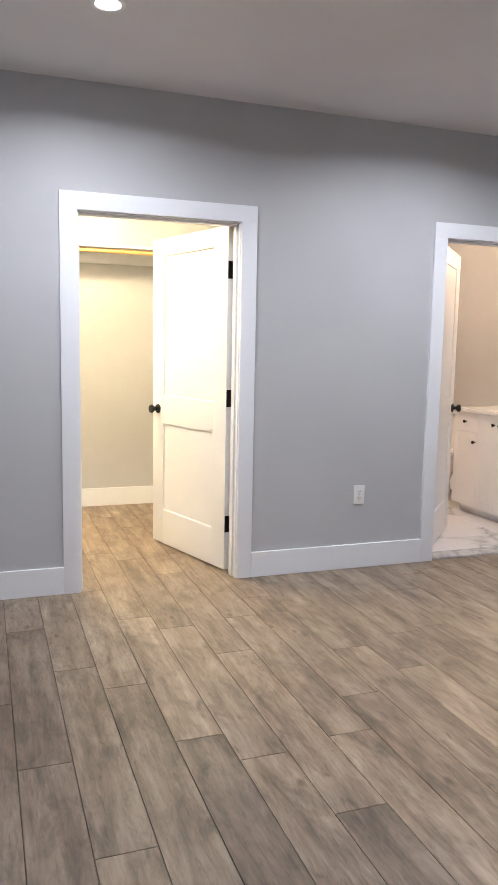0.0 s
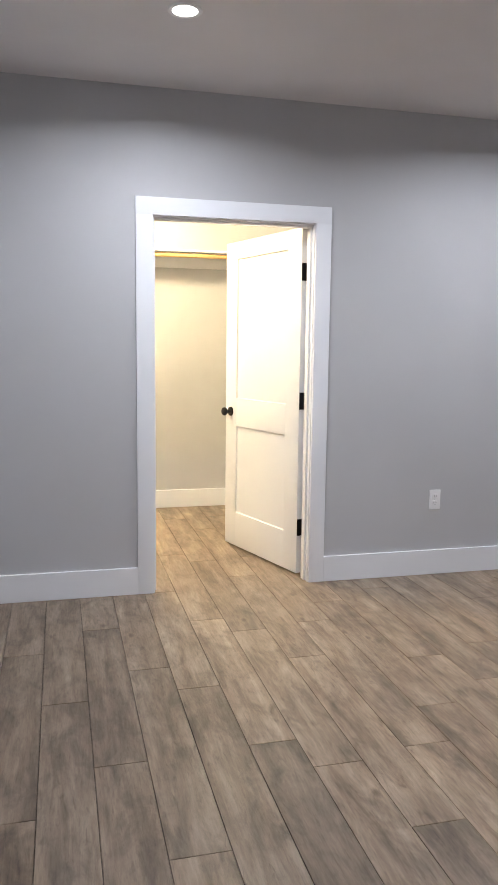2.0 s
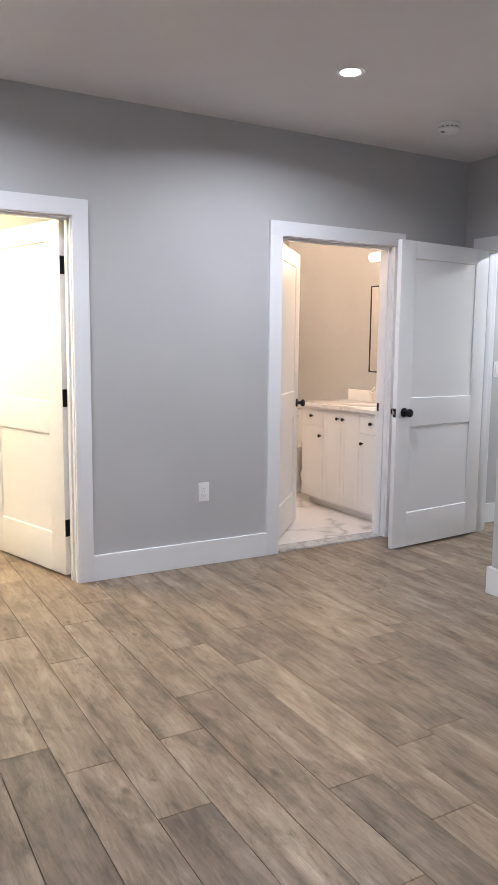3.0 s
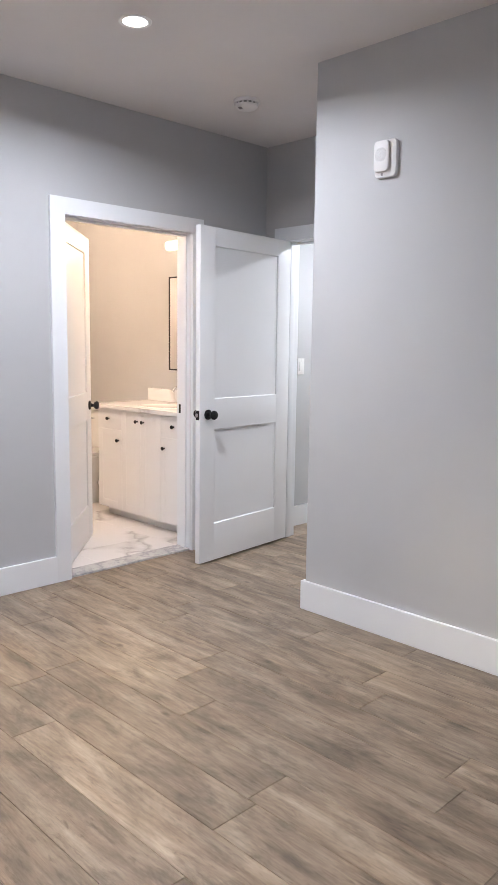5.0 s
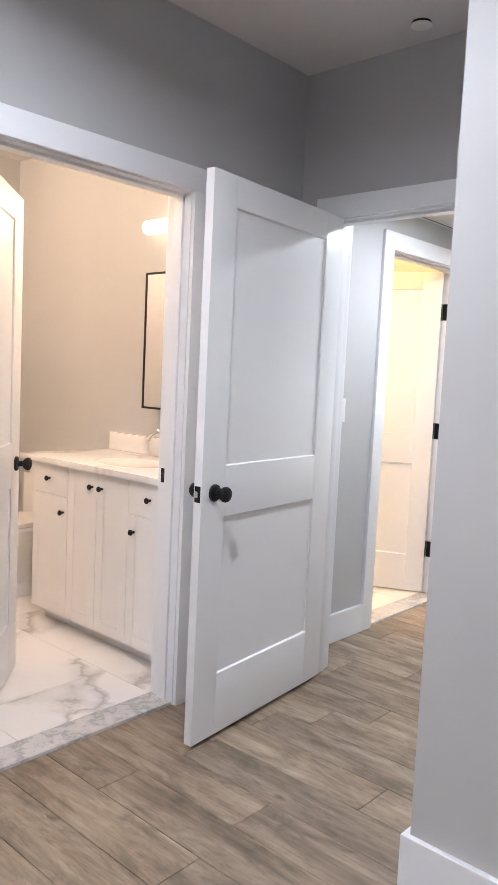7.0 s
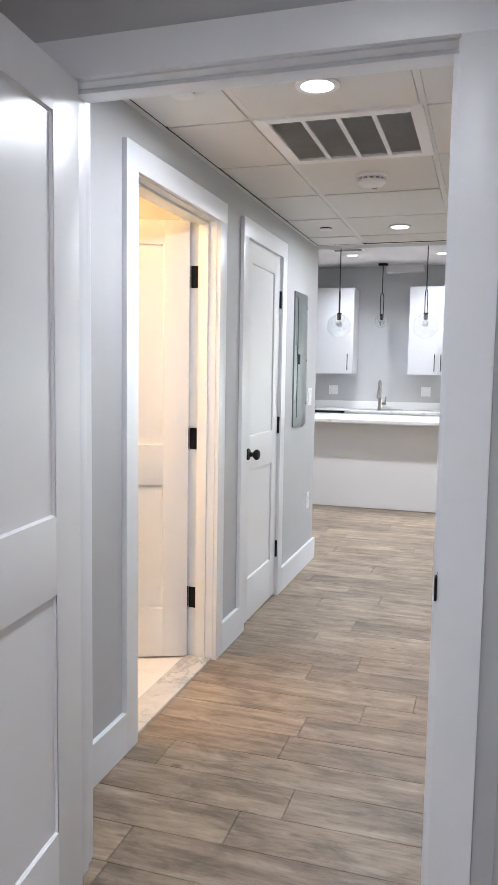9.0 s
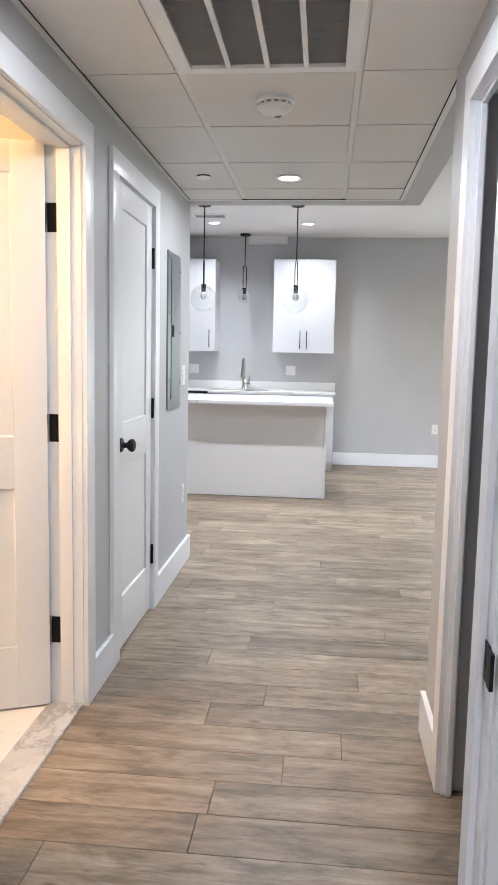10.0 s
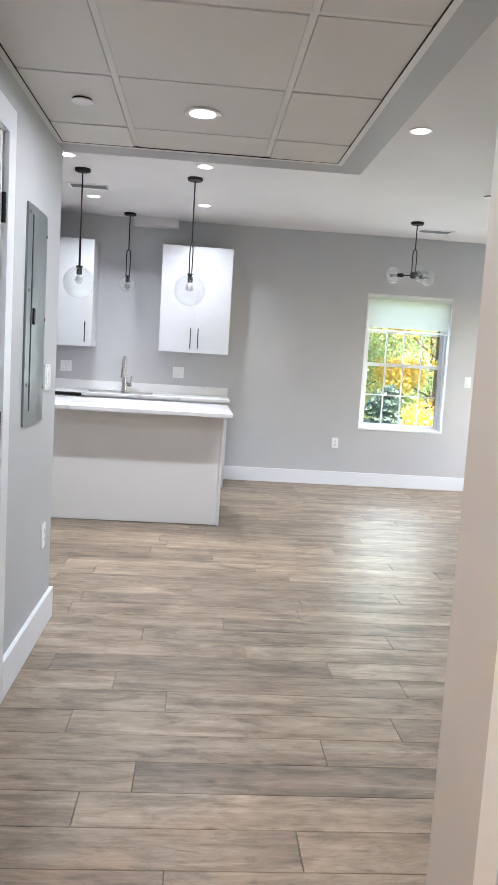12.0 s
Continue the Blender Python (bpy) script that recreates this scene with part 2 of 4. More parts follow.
def lathe(bm, profile, centre=(0, 0, 0), turn=None, seg=28, caps=True):
    """Turn (radius, height) pairs round z."""
    turn = turn or Matrix()
    rings = []
    for r, h in profile:
        rings.append([bm.verts.new(Vector(centre) + (turn @ Vector((r * math.cos(2 * math.pi * i / seg), r * math.sin(2 * math.pi * i / seg), h)))) for i in range(seg)])
    for p, q in zip(rings, rings[1:]):
        for i in range(seg):
            bm.faces.new((p[i], p[(i + 1) % seg], q[(i + 1) % seg], q[i]))
    if caps and profile[0][0] > 1e-5:
        bm.faces.new(rings[0][::-1])
    if caps and profile[-1][0] > 1e-5:
        bm.faces.new(rings[-1])


def finish(bm, smooth=False):
    bmesh.ops.remove_doubles(bm, verts=bm.verts, dist=1e-6)
    bmesh.ops.recalc_face_normals(bm, faces=bm.faces)
    if smooth:
        for f in bm.faces:
            f.smooth = True
        for e in bm.edges:
            if len(e.link_faces) == 2 and e.calc_face_angle(0) > radians(35):
                e.smooth = False


def part(name, bm, mat, parent=None, label="", smooth=False):
    finish(bm, smooth)
    me = bpy.data.meshes.new(name)
    bm.to_mesh(me)
    bm.free()
    me.materials.append(mat)
    ob = new(name, me)
    if parent:
        ob.parent = parent
    if label:
        tagged(ob, label)
    return ob


def slab(name, mat, parent, *dims, bevel=0.0, label=""):
    bm = bmesh.new()
    box(bm, *dims, bevel=bevel)
    return part(name, bm, mat, parent, label, bevel > 0)


def thing(name, m, label, category, group="", kind=""):
    ob = new(name)
    ob.empty_display_size = 0.1
    ob.matrix_basis = m
    return tagged(ob, label, category, group, kind)


def structure(name, bm, mat, label, category):
    return tagged(part(name, bm, mat), label, category, kind="structure")


# ---- walls ----


def wall(name, axis, a0, a1, f0, f1, height, openings=(), label="", z0=0.0):
    """A wall along axis from a0 to a1 between the faces f0 and f1; openings: (from, to, sill, head)."""
    bm = bmesh.new()

    def piece(u0, u1, z0, z1):
        if u1 - u0 > 1e-4 and z1 - z0 > 1e-4:
            if axis == "x":
                box(bm, u0, u1, f0, f1, z0, z1)
            else:
                box(bm, f0, f1, u0, u1, z0, z1)
    at = a0
    for o0, o1, sill, top in sorted(openings):
        piece(at, o0, z0, height)
        piece(o0, o1, z0, sill)
        piece(o0, o1, top, height)
        at = o1
    piece(at, a1, z0, height)
    return structure(name, bm, WALL, label or "light grey painted plaster wall", "wall")


G = 0.02            # jamb thickness beside each opening
CLOSET, BATH, HBATH, UTIL = (0.95, 1.848), (3.184, 4.088), (5.528, 6.36), (6.793, 7.455)
BEDROOM_DOOR, SIDE_DOOR = (2.985, 3.902), (5.15, 5.955)


def hole(span):
    return (span[0] - G, span[1] + G, 0.0, DOOR_H + G)


TOP = 2.80
wall("wall_north", "x", WEST - 0.12, HALL_L_END, NORTH, NORTH + NORTH_T, TOP, [hole(s) for s in (CLOSET, BATH, HBATH, UTIL)], "long light grey painted wall with four white doors")
wall("wall_west", "y", SOUTH, 6.41, WEST - 0.12, WEST, TOP)
wall("wall_south", "x", WEST - 0.12, EAST + 0.12, SOUTH - 0.12, SOUTH, TOP)
wall("wall_east", "y", SOUTH, NOOK_Y, EAST, EAST + 0.12, TOP, label="light grey painted wall with an outer corner")
wall("wall_nook", "x", EAST + 0.12, DOORWALL, NOOK_Y - 0.12, NOOK_Y, TOP)
wall("wall_doorway", "y", HALL_R - HALL_R_T, NORTH, DOORWALL, DOORWALL + DOORWALL_T, TOP, [hole(BEDROOM_DOOR)], "light grey painted wall round the bedroom doorway")
wall("wall_hall", "x", DOORWALL + DOORWALL_T, HALL_R_END, HALL_R - HALL_R_T, HALL_R, TOP, [hole(SIDE_DOOR)], "short light grey painted hall wall")
wall("wall_living_west", "y", LIV_S, HALL_R - HALL_R_T, HALL_R_END - 0.12, HALL_R_END, TOP)
wall("wall_side_room", "x", EAST + 0.12, HALL_R_END - 0.12, 1.0, 1.12, TOP)
WIN = (0.658, 1.613, 0.638, 2.138)
wall("wall_far", "y", LIV_S, KIT_N, FAR, FAR + 0.16, TOP, [WIN], "light grey painted far wall with a window")
SIDE_WIN = (10.85, 12.65, 0.5, 2.1)
wall("wall_living_south", "x", HALL_R_END - 0.12, FAR + 0.16, LIV_S - 0.12, LIV_S, TOP, [SIDE_WIN])
wall("wall_kitchen_north", "x", HALL_L_END - 0.12, FAR + 0.16, KIT_N, KIT_N + 0.12, TOP)
wall("wall_kitchen_west", "y", NORTH + NORTH_T, KIT_N, HALL_L_END - 0.12, HALL_L_END, TOP)
wall("wall_closet_back", "x", WEST, 2.62, 6.29, 6.41, TOP, label="plain painted closet back wall")
wall("wall_closet_side", "y", NORTH + NORTH_T, 6.29, 2.50, 2.62, TOP)
wall("wall_bath_west", "y", NORTH + NORTH_T, 6.50, 2.74, 2.86, TOP)
wall("wall_bath_north", "x", 2.74, 6.85, 6.50, 6.62, TOP)
wall("wall_bath_east", "y", NORTH + NORTH_T, 6.50, 4.78, 4.90, TOP)
wall("wall_hall_bath_east", "y", NORTH + NORTH_T, 6.50, 6.73, 6.85, TOP)


def flat(name, mat, label, category, *rects, thick=0.1):
    bm = bmesh.new()
    for x0, x1, y0, y1, z in rects:
        box(bm, x0, x1, y0, y1, z, z + thick)
    return structure(name, bm, mat, label, category)


flat("ceiling_bedroom", CEILING, "white painted flat bedroom ceiling", "ceiling", (WEST, EAST, SOUTH, NORTH, BED_H), (EAST, DOORWALL, NOOK_Y, NORTH, BED_H))
flat("ceiling_closet", CEILING, "white painted closet ceiling", "ceiling", (WEST, 2.50, NORTH + NORTH_T, 6.29, BED_H))
flat("ceiling_bath", CEILING, "white painted bathroom ceiling", "ceiling", (2.86, 4.78, NORTH + NORTH_T, 6.50, BED_H), (4.90, 6.73, NORTH + NORTH_T, 6.50, 2.45))
flat("ceiling_side_room", CEILING, "white painted ceiling of the dark side room", "ceiling", (EAST + 0.12, HALL_R_END - 0.12, 1.12, HALL_R - HALL_R_T, 2.45))
flat("ceiling_living", CEILING, "white painted flat living room ceiling", "ceiling", (HALL_R_END, FAR, LIV_S, NORTH, LIV_H), (HALL_L_END, FAR, NORTH, KIT_N, LIV_H))

# ---- door sets ----


def turned(axis, u0, u1, v0, v1, z0, z1):
    return (u0, u1, v0, v1, z0, z1) if axis == "x" else (v0, v1, u0, u1, z0, z1)


def door_trim(name, axis, span, f0, f1, label, outer=(True, True), stop_at=None, plates=None):
    """Jambs, stops and flat casings round an opening, faces f0 and f1."""
    a, b = span
    t = tagged(thing(name, Matrix(), label, "door frame"), kind="structure")
    r = 0.005
    for u0, u1 in ((a - G, a + r), (b - r, b + G)):
        slab("jamb", TRIM, t, *turned(axis, u0, u1, f0 - 0.001, f1 + 0.001, 0.0, DOOR_H - r))
    slab("head_jamb", TRIM, t, *turned(axis, a - G, b + G, f0 - 0.001, f1 + 0.001, DOOR_H - r, DOOR_H + G))
    if stop_at is not None:
        s0, s1 = stop_at
        for u0, u1 in ((a + r, a + r + 0.011), (b - r - 0.011, b - r)):
            slab("door_stop", TRIM, t, *turned(axis, u0, u1, s0, s1, 0.0, DOOR_H - r - 0.011), bevel=0.002)
        slab("door_stop", TRIM, t, *turned(axis, a + r, b - r, s0, s1, DOOR_H - r - 0.011, DOOR_H - r), bevel=0.002)
    if plates:
        u, d, v0, v1 = plates
        for z in (0.245, 1.0, 1.74):
            slab("hinge_plate", BLACK, t, *turned(axis, u, u + d * 0.002, v0, v1, z, z + 0.10), label="matt black hinge plate")
    w, th = 0.09, 0.018
    for on, v0, v1 in ((outer[0], f0 - th, f0), (outer[1], f1, f1 + th)):
        if on:
            slab("casing", TRIM, t, *turned(axis, a - w, a, v0, v1, 0.0, DOOR_H), bevel=0.001)
            slab("casing", TRIM, t, *turned(axis, b, b + w, v0, v1, 0.0, DOOR_H), bevel=0.001)
            slab("head_casing", TRIM, t, *turned(axis, a - w, b + w, v0, v1, DOOR_H, DOOR_H + w), bevel=0.001)
    return t


def door(name, m, width, label, stile=0.14, side=1, knobs=(1, 1), hinge_side=1, latch=False):
    """A two-panel leaf: the hinge edge at x = 0, the leaf along +x, 35 mm thick from y = 0 towards side * y."""
    t = tagged(thing(name, m, label, "door"), kind="structure")
    h, th = 2.028, 0.035 * side
    bm = bmesh.new()
    rails = ((0.0, 0.240), (0.826, 1.014), (1.918, h))
    box(bm, 0, stile, 0, th, 0.016, h + 0.008, 0.0015)
    box(bm, width - stile, width, 0, th, 0.016, h + 0.008, 0.0015)
    for z0, z1 in rails:
        box(bm, stile, width - stile, 0, th, z0 + (0.010 if z0 else 0.016), z1 + 0.008, 0.0015)
    leaf = part("leaf", bm, DOOR, t, "", True)
    for z0, z1 in ((0.240, 0.826), (1.014, 1.918)):
        bm = bmesh.new()
        for y0, y1 in ((0.0015 * side, 0.009 * side), (th - 0.0015 * side, th - 0.009 * side)):
            outer, inner = [[bm.verts.new((x, y, z)) for x, z in ((stile - 0.001 + i, z0 + 0.007 + i), (width - stile + 0.001 - i, z0 + 0.007 + i), (width - stile + 0.001 - i, z1 + 0.011 - i), (stile - 0.001 + i, z1 + 0.011 - i))] for y, i in ((y0, 0.0), (y1, 0.005))]
            bm.faces.new(inner)
            for k in range(4):
                bm.faces.new((outer[k], outer[(k + 1) % 4], inner[(k + 1) % 4], inner[k]))
        part("panel", bm, DOOR, leaf)
    kx = width - 0.07
    for s, on in ((-1, knobs[0]), (1, knobs[1])):
        if on:
            base = 0.0 if s * side < 0 else th
            bm = bmesh.new()
            prof = [(0.031, 0.0), (0.031, 0.006), (0.028, 0.010), (0.013, 0.012), (0.011, 0.030), (0.020, 0.036), (0.027, 0.046), (0.028, 0.054), (0.024, 0.062), (0.012, 0.067), (0.0, 0.068)]
            lathe(bm, prof, (kx, base, 0.93), Matrix.Rotation(radians(-90 if s > 0 else 90), 3, "X"))
            part("knob", bm, BLACK, t, "matt black round door knob", True)
    if latch:
        slab("latch_plate", BLACK, t, width - 0.0005, width + 0.0015, th * 0.5 - 0.0125, th * 0.5 + 0.0125, 0.90, 0.957)
        slab("latch_bolt", STEEL, t, width, width + 0.008, th * 0.5 - 0.006, th * 0.5 + 0.006, 0.918, 0.94, bevel=0.002)
    for z in (0.245, 1.0, 1.74):
        bm = bmesh.new()
        yk = 0.0 if hinge_side * side < 0 else th
        o = 0.006 * (1 if yk == th and side > 0 or yk == 0 and side < 0 else -1)
        rod(bm, (-0.003, yk + o, z), (-0.003, yk + o, z + 0.10), 0.0075, seg=14)
        for zz in (z + 0.02, z + 0.04, z + 0.06, z + 0.08):
            rod(bm, (-0.003, yk + o, zz - 0.0006), (-0.003, yk + o, zz + 0.0006), 0.0079, seg=14)
        box(bm, -0.0022, 0.0005, min(0, th) + 0.002, max(0, th) - 0.002, z, z + 0.10)
        part("hinge", bm, BLACK, t, "matt black butt hinge", True)
    return t


N1 = NORTH + NORTH_T
door_trim("door_frame_1", "x", CLOSET, NORTH, N1, "white flat-cased door frame of the closet", stop_at=(NORTH + 0.035, N1 - 0.037), plates=(CLOSET[1] - 0.005, -1, N1 - 0.033, N1))
door_trim("door_frame_2", "x", BATH, NORTH, N1, "white flat-cased door frame of the bathroom", stop_at=(NORTH + 0.035, N1 - 0.037))
door_trim("door_frame_3", "x", HBATH, NORTH, N1, "white flat-cased door frame glowing in warm light", stop_at=(NORTH + 0.035, N1 - 0.037), plates=(HBATH[1] - 0.005, -1, N1 - 0.033, N1))
door_trim("door_frame_4", "x", UTIL, NORTH, N1, "white flat-cased frame of the narrow hall closet", stop_at=(NORTH + 0.037, N1 - 0.02))
door_trim("door_frame_5", "y", BEDROOM_DOOR, DOORWALL, DOORWALL + DOORWALL_T, "white flat-cased frame of the bedroom doorway", stop_at=(DOORWALL + 0.037, DOORWALL + 0.085))
door_trim("door_frame_6", "x", SIDE_DOOR, HALL_R - 0.032, HALL_R, "white flat-cased frame of a dark opening in the hall", outer=(False, True), stop_at=(HALL_R - 0.028, HALL_R - 0.012))

# closet door, hinged at the right jamb, opened into the closet
door("door_1", pose(CLOSET[1] - 0.001, N1 + 0.012, 0, 0, 0, 107), 0.865, "white two-panel closet door standing open", side=1, hinge_side=-1)
# bathroom door, hinged at the left jamb
door("door_2", pose(BATH[0] + 0.012, N1 + 0.004, 0, 0, 0, 47), 0.86, "white two-panel bathroom door standing half open", side=-1, hinge_side=1, latch=True)
# bathroom off the hall, hinged at the right jamb
door("door_3", pose(HBATH[1] - 0.001, N1 + 0.012, 0, 0, 0, 114), 0.81, "white two-panel door open into a warm-lit room", stile=0.115, side=1, hinge_side=-1)
# narrow closed door in the hall
door("door_4", pose(UTIL[1] - 0.006, NORTH + 0.037, 0, 0, 0, 180), 0.648, "closed narrow white two-panel hall closet door", stile=0.105, side=1, hinge_side=1, knobs=(0, 1))
# bedroom door, swung back against the bathroom wall side
door("door_5", pose(DOORWALL - 0.004, BEDROOM_DOOR[1] - 0.012, 0, 0, 0, 185.9), 0.88, "white two-panel bedroom door swung wide open", stile=0.132, side=1, hinge_side=-1, latch=True)
# ---- baseboards ----


def baseboard(axis, a0, a1, face, out):
    bm = bmesh.new()
    box(bm, *turned(axis, a0, a1, face, face + out * BASE_T, 0.0, BASE_H), bevel=0.003)
    return structure("baseboard", bm, TRIM, "white flat painted baseboard", "baseboard")


for a0, a1 in ((WEST + BASE_T, CLOSET[0] - 0.09), (CLOSET[1] + 0.09, BATH[0] - 0.09), (BATH[1] + 0.09, DOORWALL), (DOORWALL + DOORWALL_T, HBATH[0] - 0.09), (HBATH[1] + 0.09, UTIL[0] - 0.09), (UTIL[1] + 0.09, HALL_L_END + BASE_T)):
    baseboard("x", a0, a1, NORTH, -1)
baseboard("y", SOUTH, NORTH, WEST, 1)
baseboard("y", SOUTH, NOOK_Y + BASE_T, EAST, -1)
baseboard("x", EAST, DOORWALL, NOOK_Y, 1)
baseboard("x", WEST, EAST, SOUTH, 1)
baseboard("x", SIDE_DOOR[1] + 0.09, HALL_R_END + BASE_T, HALL_R, 1)
baseboard("y", LIV_S, HALL_R, HALL_R_END, 1)
baseboard("y", LIV_S, 3.09, FAR, -1)
baseboard("x", HALL_R_END, FAR, LIV_S, 1)
baseboard("y", NORTH, KIT_N, HALL_L_END, 1)
baseboard("x", WEST, 2.50, 6.29, -1)
baseboard("y", N1, 6.29, WEST, 1)
baseboard("y", N1, 6.29, 2.50, -1)
baseboard("y", 5.41, 6.50, 4.78, -1)

# ---- hall ceiling of lay-in tiles, and the beam round it ----
GX = [4.88, 5.17, 5.745, 6.32, 6.897, 7.472, 8.04, 8.355]
GY = [2.795, 3.145, 3.737, 4.09]
bm = bmesh.new()
for i, (x0, x1) in enumerate(zip(GX, GX[1:])):
    for j, (y0, y1) in enumerate(zip(GY, GY[1:])):
        if (i, j) == (2, 1):
            continue
        drop = 0.0012 * math.sin(5 * i + 3 * j)
        box(bm, x0 + 0.002, x1 - 0.002, y0 + 0.002, y1 - 0.002, HALL_H + 0.012, HALL_H + 0.03)
        box(bm, x0 + 0.013, x1 - 0.013, y0 + 0.013, y1 - 0.013, HALL_H + 0.001 + drop, HALL_H + 0.0125, 0.002)
n_tile = len(bm.faces)
for x in GX[1:-1]:
    box(bm, x - 0.010, x + 0.010, GY[0], GY[-1], HALL_H + 0.0045, HALL_H + 0.0115)
for y in GY[1:-1]:
    box(bm, GX[0], GX[-1], y - 0.011, y + 0.011, HALL_H + 0.004, HALL_H + 0.0112)
box(bm, HALL_R_END, GX[-1], GY[0], GY[0] + 0.022, HALL_H - 0.002, HALL_H + 0.006)
box(bm, GX[-1] - 0.022, GX[-1], GY[0], GY[-1], HALL_H - 0.002, HALL_H + 0.0035)
box(bm, GX[0], GX[-1], GY[-1] - 0.022, GY[-1], HALL_H - 0.002, HALL_H + 0.0035)
n_grid = len(bm.faces)
# Dark strips draw the shadow line in the gap beside the wall angle.
box(bm, GX[0], GX[-1] - 0.022, NORTH - 0.0265, NORTH - 0.0222, HALL_H - 0.0012, HALL_H + 0.004)
box(bm, HALL_R_END, GX[-1] - 0.026, GY[0] + 0.0222, GY[0] + 0.0265, HALL_H - 0.0012, HALL_H + 0.004)
box(bm, GX[-1] - 0.0265, GX[-1] - 0.0222, GY[0] + 0.0222, GY[-1] - 0.022, HALL_H - 0.0012, HALL_H + 0.004)
bmesh.ops.recalc_face_normals(bm, faces=bm.faces)
bm.faces.ensure_lookup_table()
for k, f in enumerate(bm.faces):
    f.material_index = 0 if k < n_tile else 1 if k < n_grid else 2
me = bpy.data.meshes.new("ceiling_hall")
bm.to_mesh(me)
bm.free()
me.materials.append(TILE)
me.materials.append(GRID)
me.materials.append(DARK)
tagged(new("ceiling_hall", me), "off-white lay-in tile ceiling in a metal grid", "ceiling", kind="structure")
flat("ceiling_hall_deck", CEILING, "plain deck above the hall tiles", "ceiling", (DOORWALL + DOORWALL_T, GX[-1], HALL_R - 0.01, NORTH, 2.33))
bm = bmesh.new()
box(bm, HALL_R_END, 8.50, 2.68, GY[0], HALL_H, LIV_H)
box(bm, GX[-1], 8.50, GY[0], NORTH, HALL_H, LIV_H)
structure("ceiling_beam", bm, WALL, "light grey painted dropped beam round the hall ceiling", "beam")

# ---- recessed lights ----


def recessed_light(m, lens, label):
    t = thing("recessed_light", m, label, "ceiling light", "recessed ceiling lights")
    bm = bmesh.new()
    lathe(bm, [(0.050, 0.0), (0.052, -0.004), (0.066, -0.005), (0.070, -0.002), (0.070, 0.0)], seg=40)
    part("trim_ring", bm, PLASTIC, t, "white plastic trim ring", True)
    bm = bmesh.new()
    lathe(bm, [(0.0, -0.0045), (0.040, -0.0045), (0.050, -0.003)], seg=40)
    part("lens", bm, lens, t, "glowing white lens", True)
    return t


first = recessed_light(pose(*BED_CANS[0], BED_H - 0.0005), LENS, "round white recessed downlight in the ceiling, switched on")
# Copies also stand at the unseen, added cans of bedroom and living room.
for x, y, z in [(*c, BED_H) for c in BED_CANS[1:]] + [(*c, HALL_H - 0.002) for c in HALL_CANS] + [(*c, LIV_H) for c in LIV_CANS]:
    copy_thing(first, pose(x, y, z - 0.0005))

# ---- detectors and sprinkler covers ----


def smoke_detector(m):
    t = thing("smoke_detector", m, "round white plastic smoke detector on the ceiling", "smoke detector", "smoke detectors")
    bm = bmesh.new()
    lathe(bm, [(0.0, 0.0), (0.071, 0.0), (0.071, -0.012), (0.066, -0.016), (0.0, -0.016)], seg=40)
    part("base", bm, PLASTIC, t, "", True)
    bm = bmesh.new()
    lathe(bm, [(0.0, -0.016), (0.058, -0.016), (0.058, -0.026), (0.0, -0.026)], seg=40)
    part("vent_ring", bm, PLASTIC_GREY, t, "grey slotted vent ring", True)
    for k in range(14):
        bm = bmesh.new()
        box(bm, 0.056, 0.0635, -0.0045, 0.0045, -0.027, -0.015)
        rib = part("rib", bm, PLASTIC, t)
        rib.rotation_euler = (0, 0, 2 * math.pi * k / 14)
    bm = bmesh.new()
    lathe(bm, [(0.0, -0.026), (0.064, -0.026), (0.062, -0.034), (0.05, -0.044), (0.03, -0.048), (0.0, -0.049)], seg=40)
    cover = part("cover", bm, PLASTIC, t, "", True)
    for k in range(5):
        slab("slot", PLASTIC_GREY, cover, -0.047 + 0.006 * k, -0.044 + 0.006 * k, 0.012, 0.032, -0.0490, -0.0440)
    return t


smoke = smoke_detector(pose(3.972, 3.487, BED_H, 0, 0, 25))
copy_thing(smoke, pose(6.59, 3.437, HALL_H + 0.001, 0, 0, 200))


def sprinkler_cover(m):
    t = thing("sprinkler_cover", m, "flat round white sprinkler cover plate on the ceiling", "sprinkler cover", "sprinkler covers")
    bm = bmesh.new()
    rod(bm, (0, 0, 0.001), (0, 0, -0.009), 0.036, seg=28)
    part("cup", bm, DARK, t, "dark recessed cup", True)
    bm = bmesh.new()
    lathe(bm, [(0.0, -0.009), (0.040, -0.009), (0.041, -0.0105), (0.039, -0.0130), (0.0, -0.0138)], seg=36)
    part("plate", bm, PLASTIC, t, "", True)
    return t


cap = sprinkler_cover(pose(4.61, 3.45, BED_H))
for x, y, z in ((5.44, 3.873, HALL_H + 0.002), (7.735, 3.885, HALL_H + 0.002), (10.87, 1.16, LIV_H)):
    copy_thing(cap, pose(x, y, z))

# ---- outlets and switches: local x to the right, y into the wall, z up ----


def outlet(m, label="white plastic double power outlet on the wall"):
    t = thing("power_outlet", m, label, "power outlet", "power outlets")
    plate = slab("plate", PLASTIC, t, -0.0365, 0.0365, -0.006, 0.0, -0.059, 0.059, bevel=0.0025)
    for z in (0.020, -0.020):
        bm = bmesh.new()
        box(bm, -0.017, 0.017, -0.0085, -0.004, z - 0.0145, z + 0.0145, 0.002)
        rec = part("receptacle", bm, PLASTIC, t, "", True)
        for x in (-0.0065, 0.0065):
            slab("slot", DARK, rec, x - 0.0012, x + 0.0012, -0.0090, -0.008, z - 0.003, z + 0.007)
        slab("slot", DARK, rec, -0.002, 0.002, -0.0090, -0.008, z - 0.011, z - 0.007)
    bm = bmesh.new()
    rod(bm, (0, -0.0055, 0), (0, -0.0072, 0), 0.0032, seg=12)
    part("screw", bm, STEEL, plate)
    return t


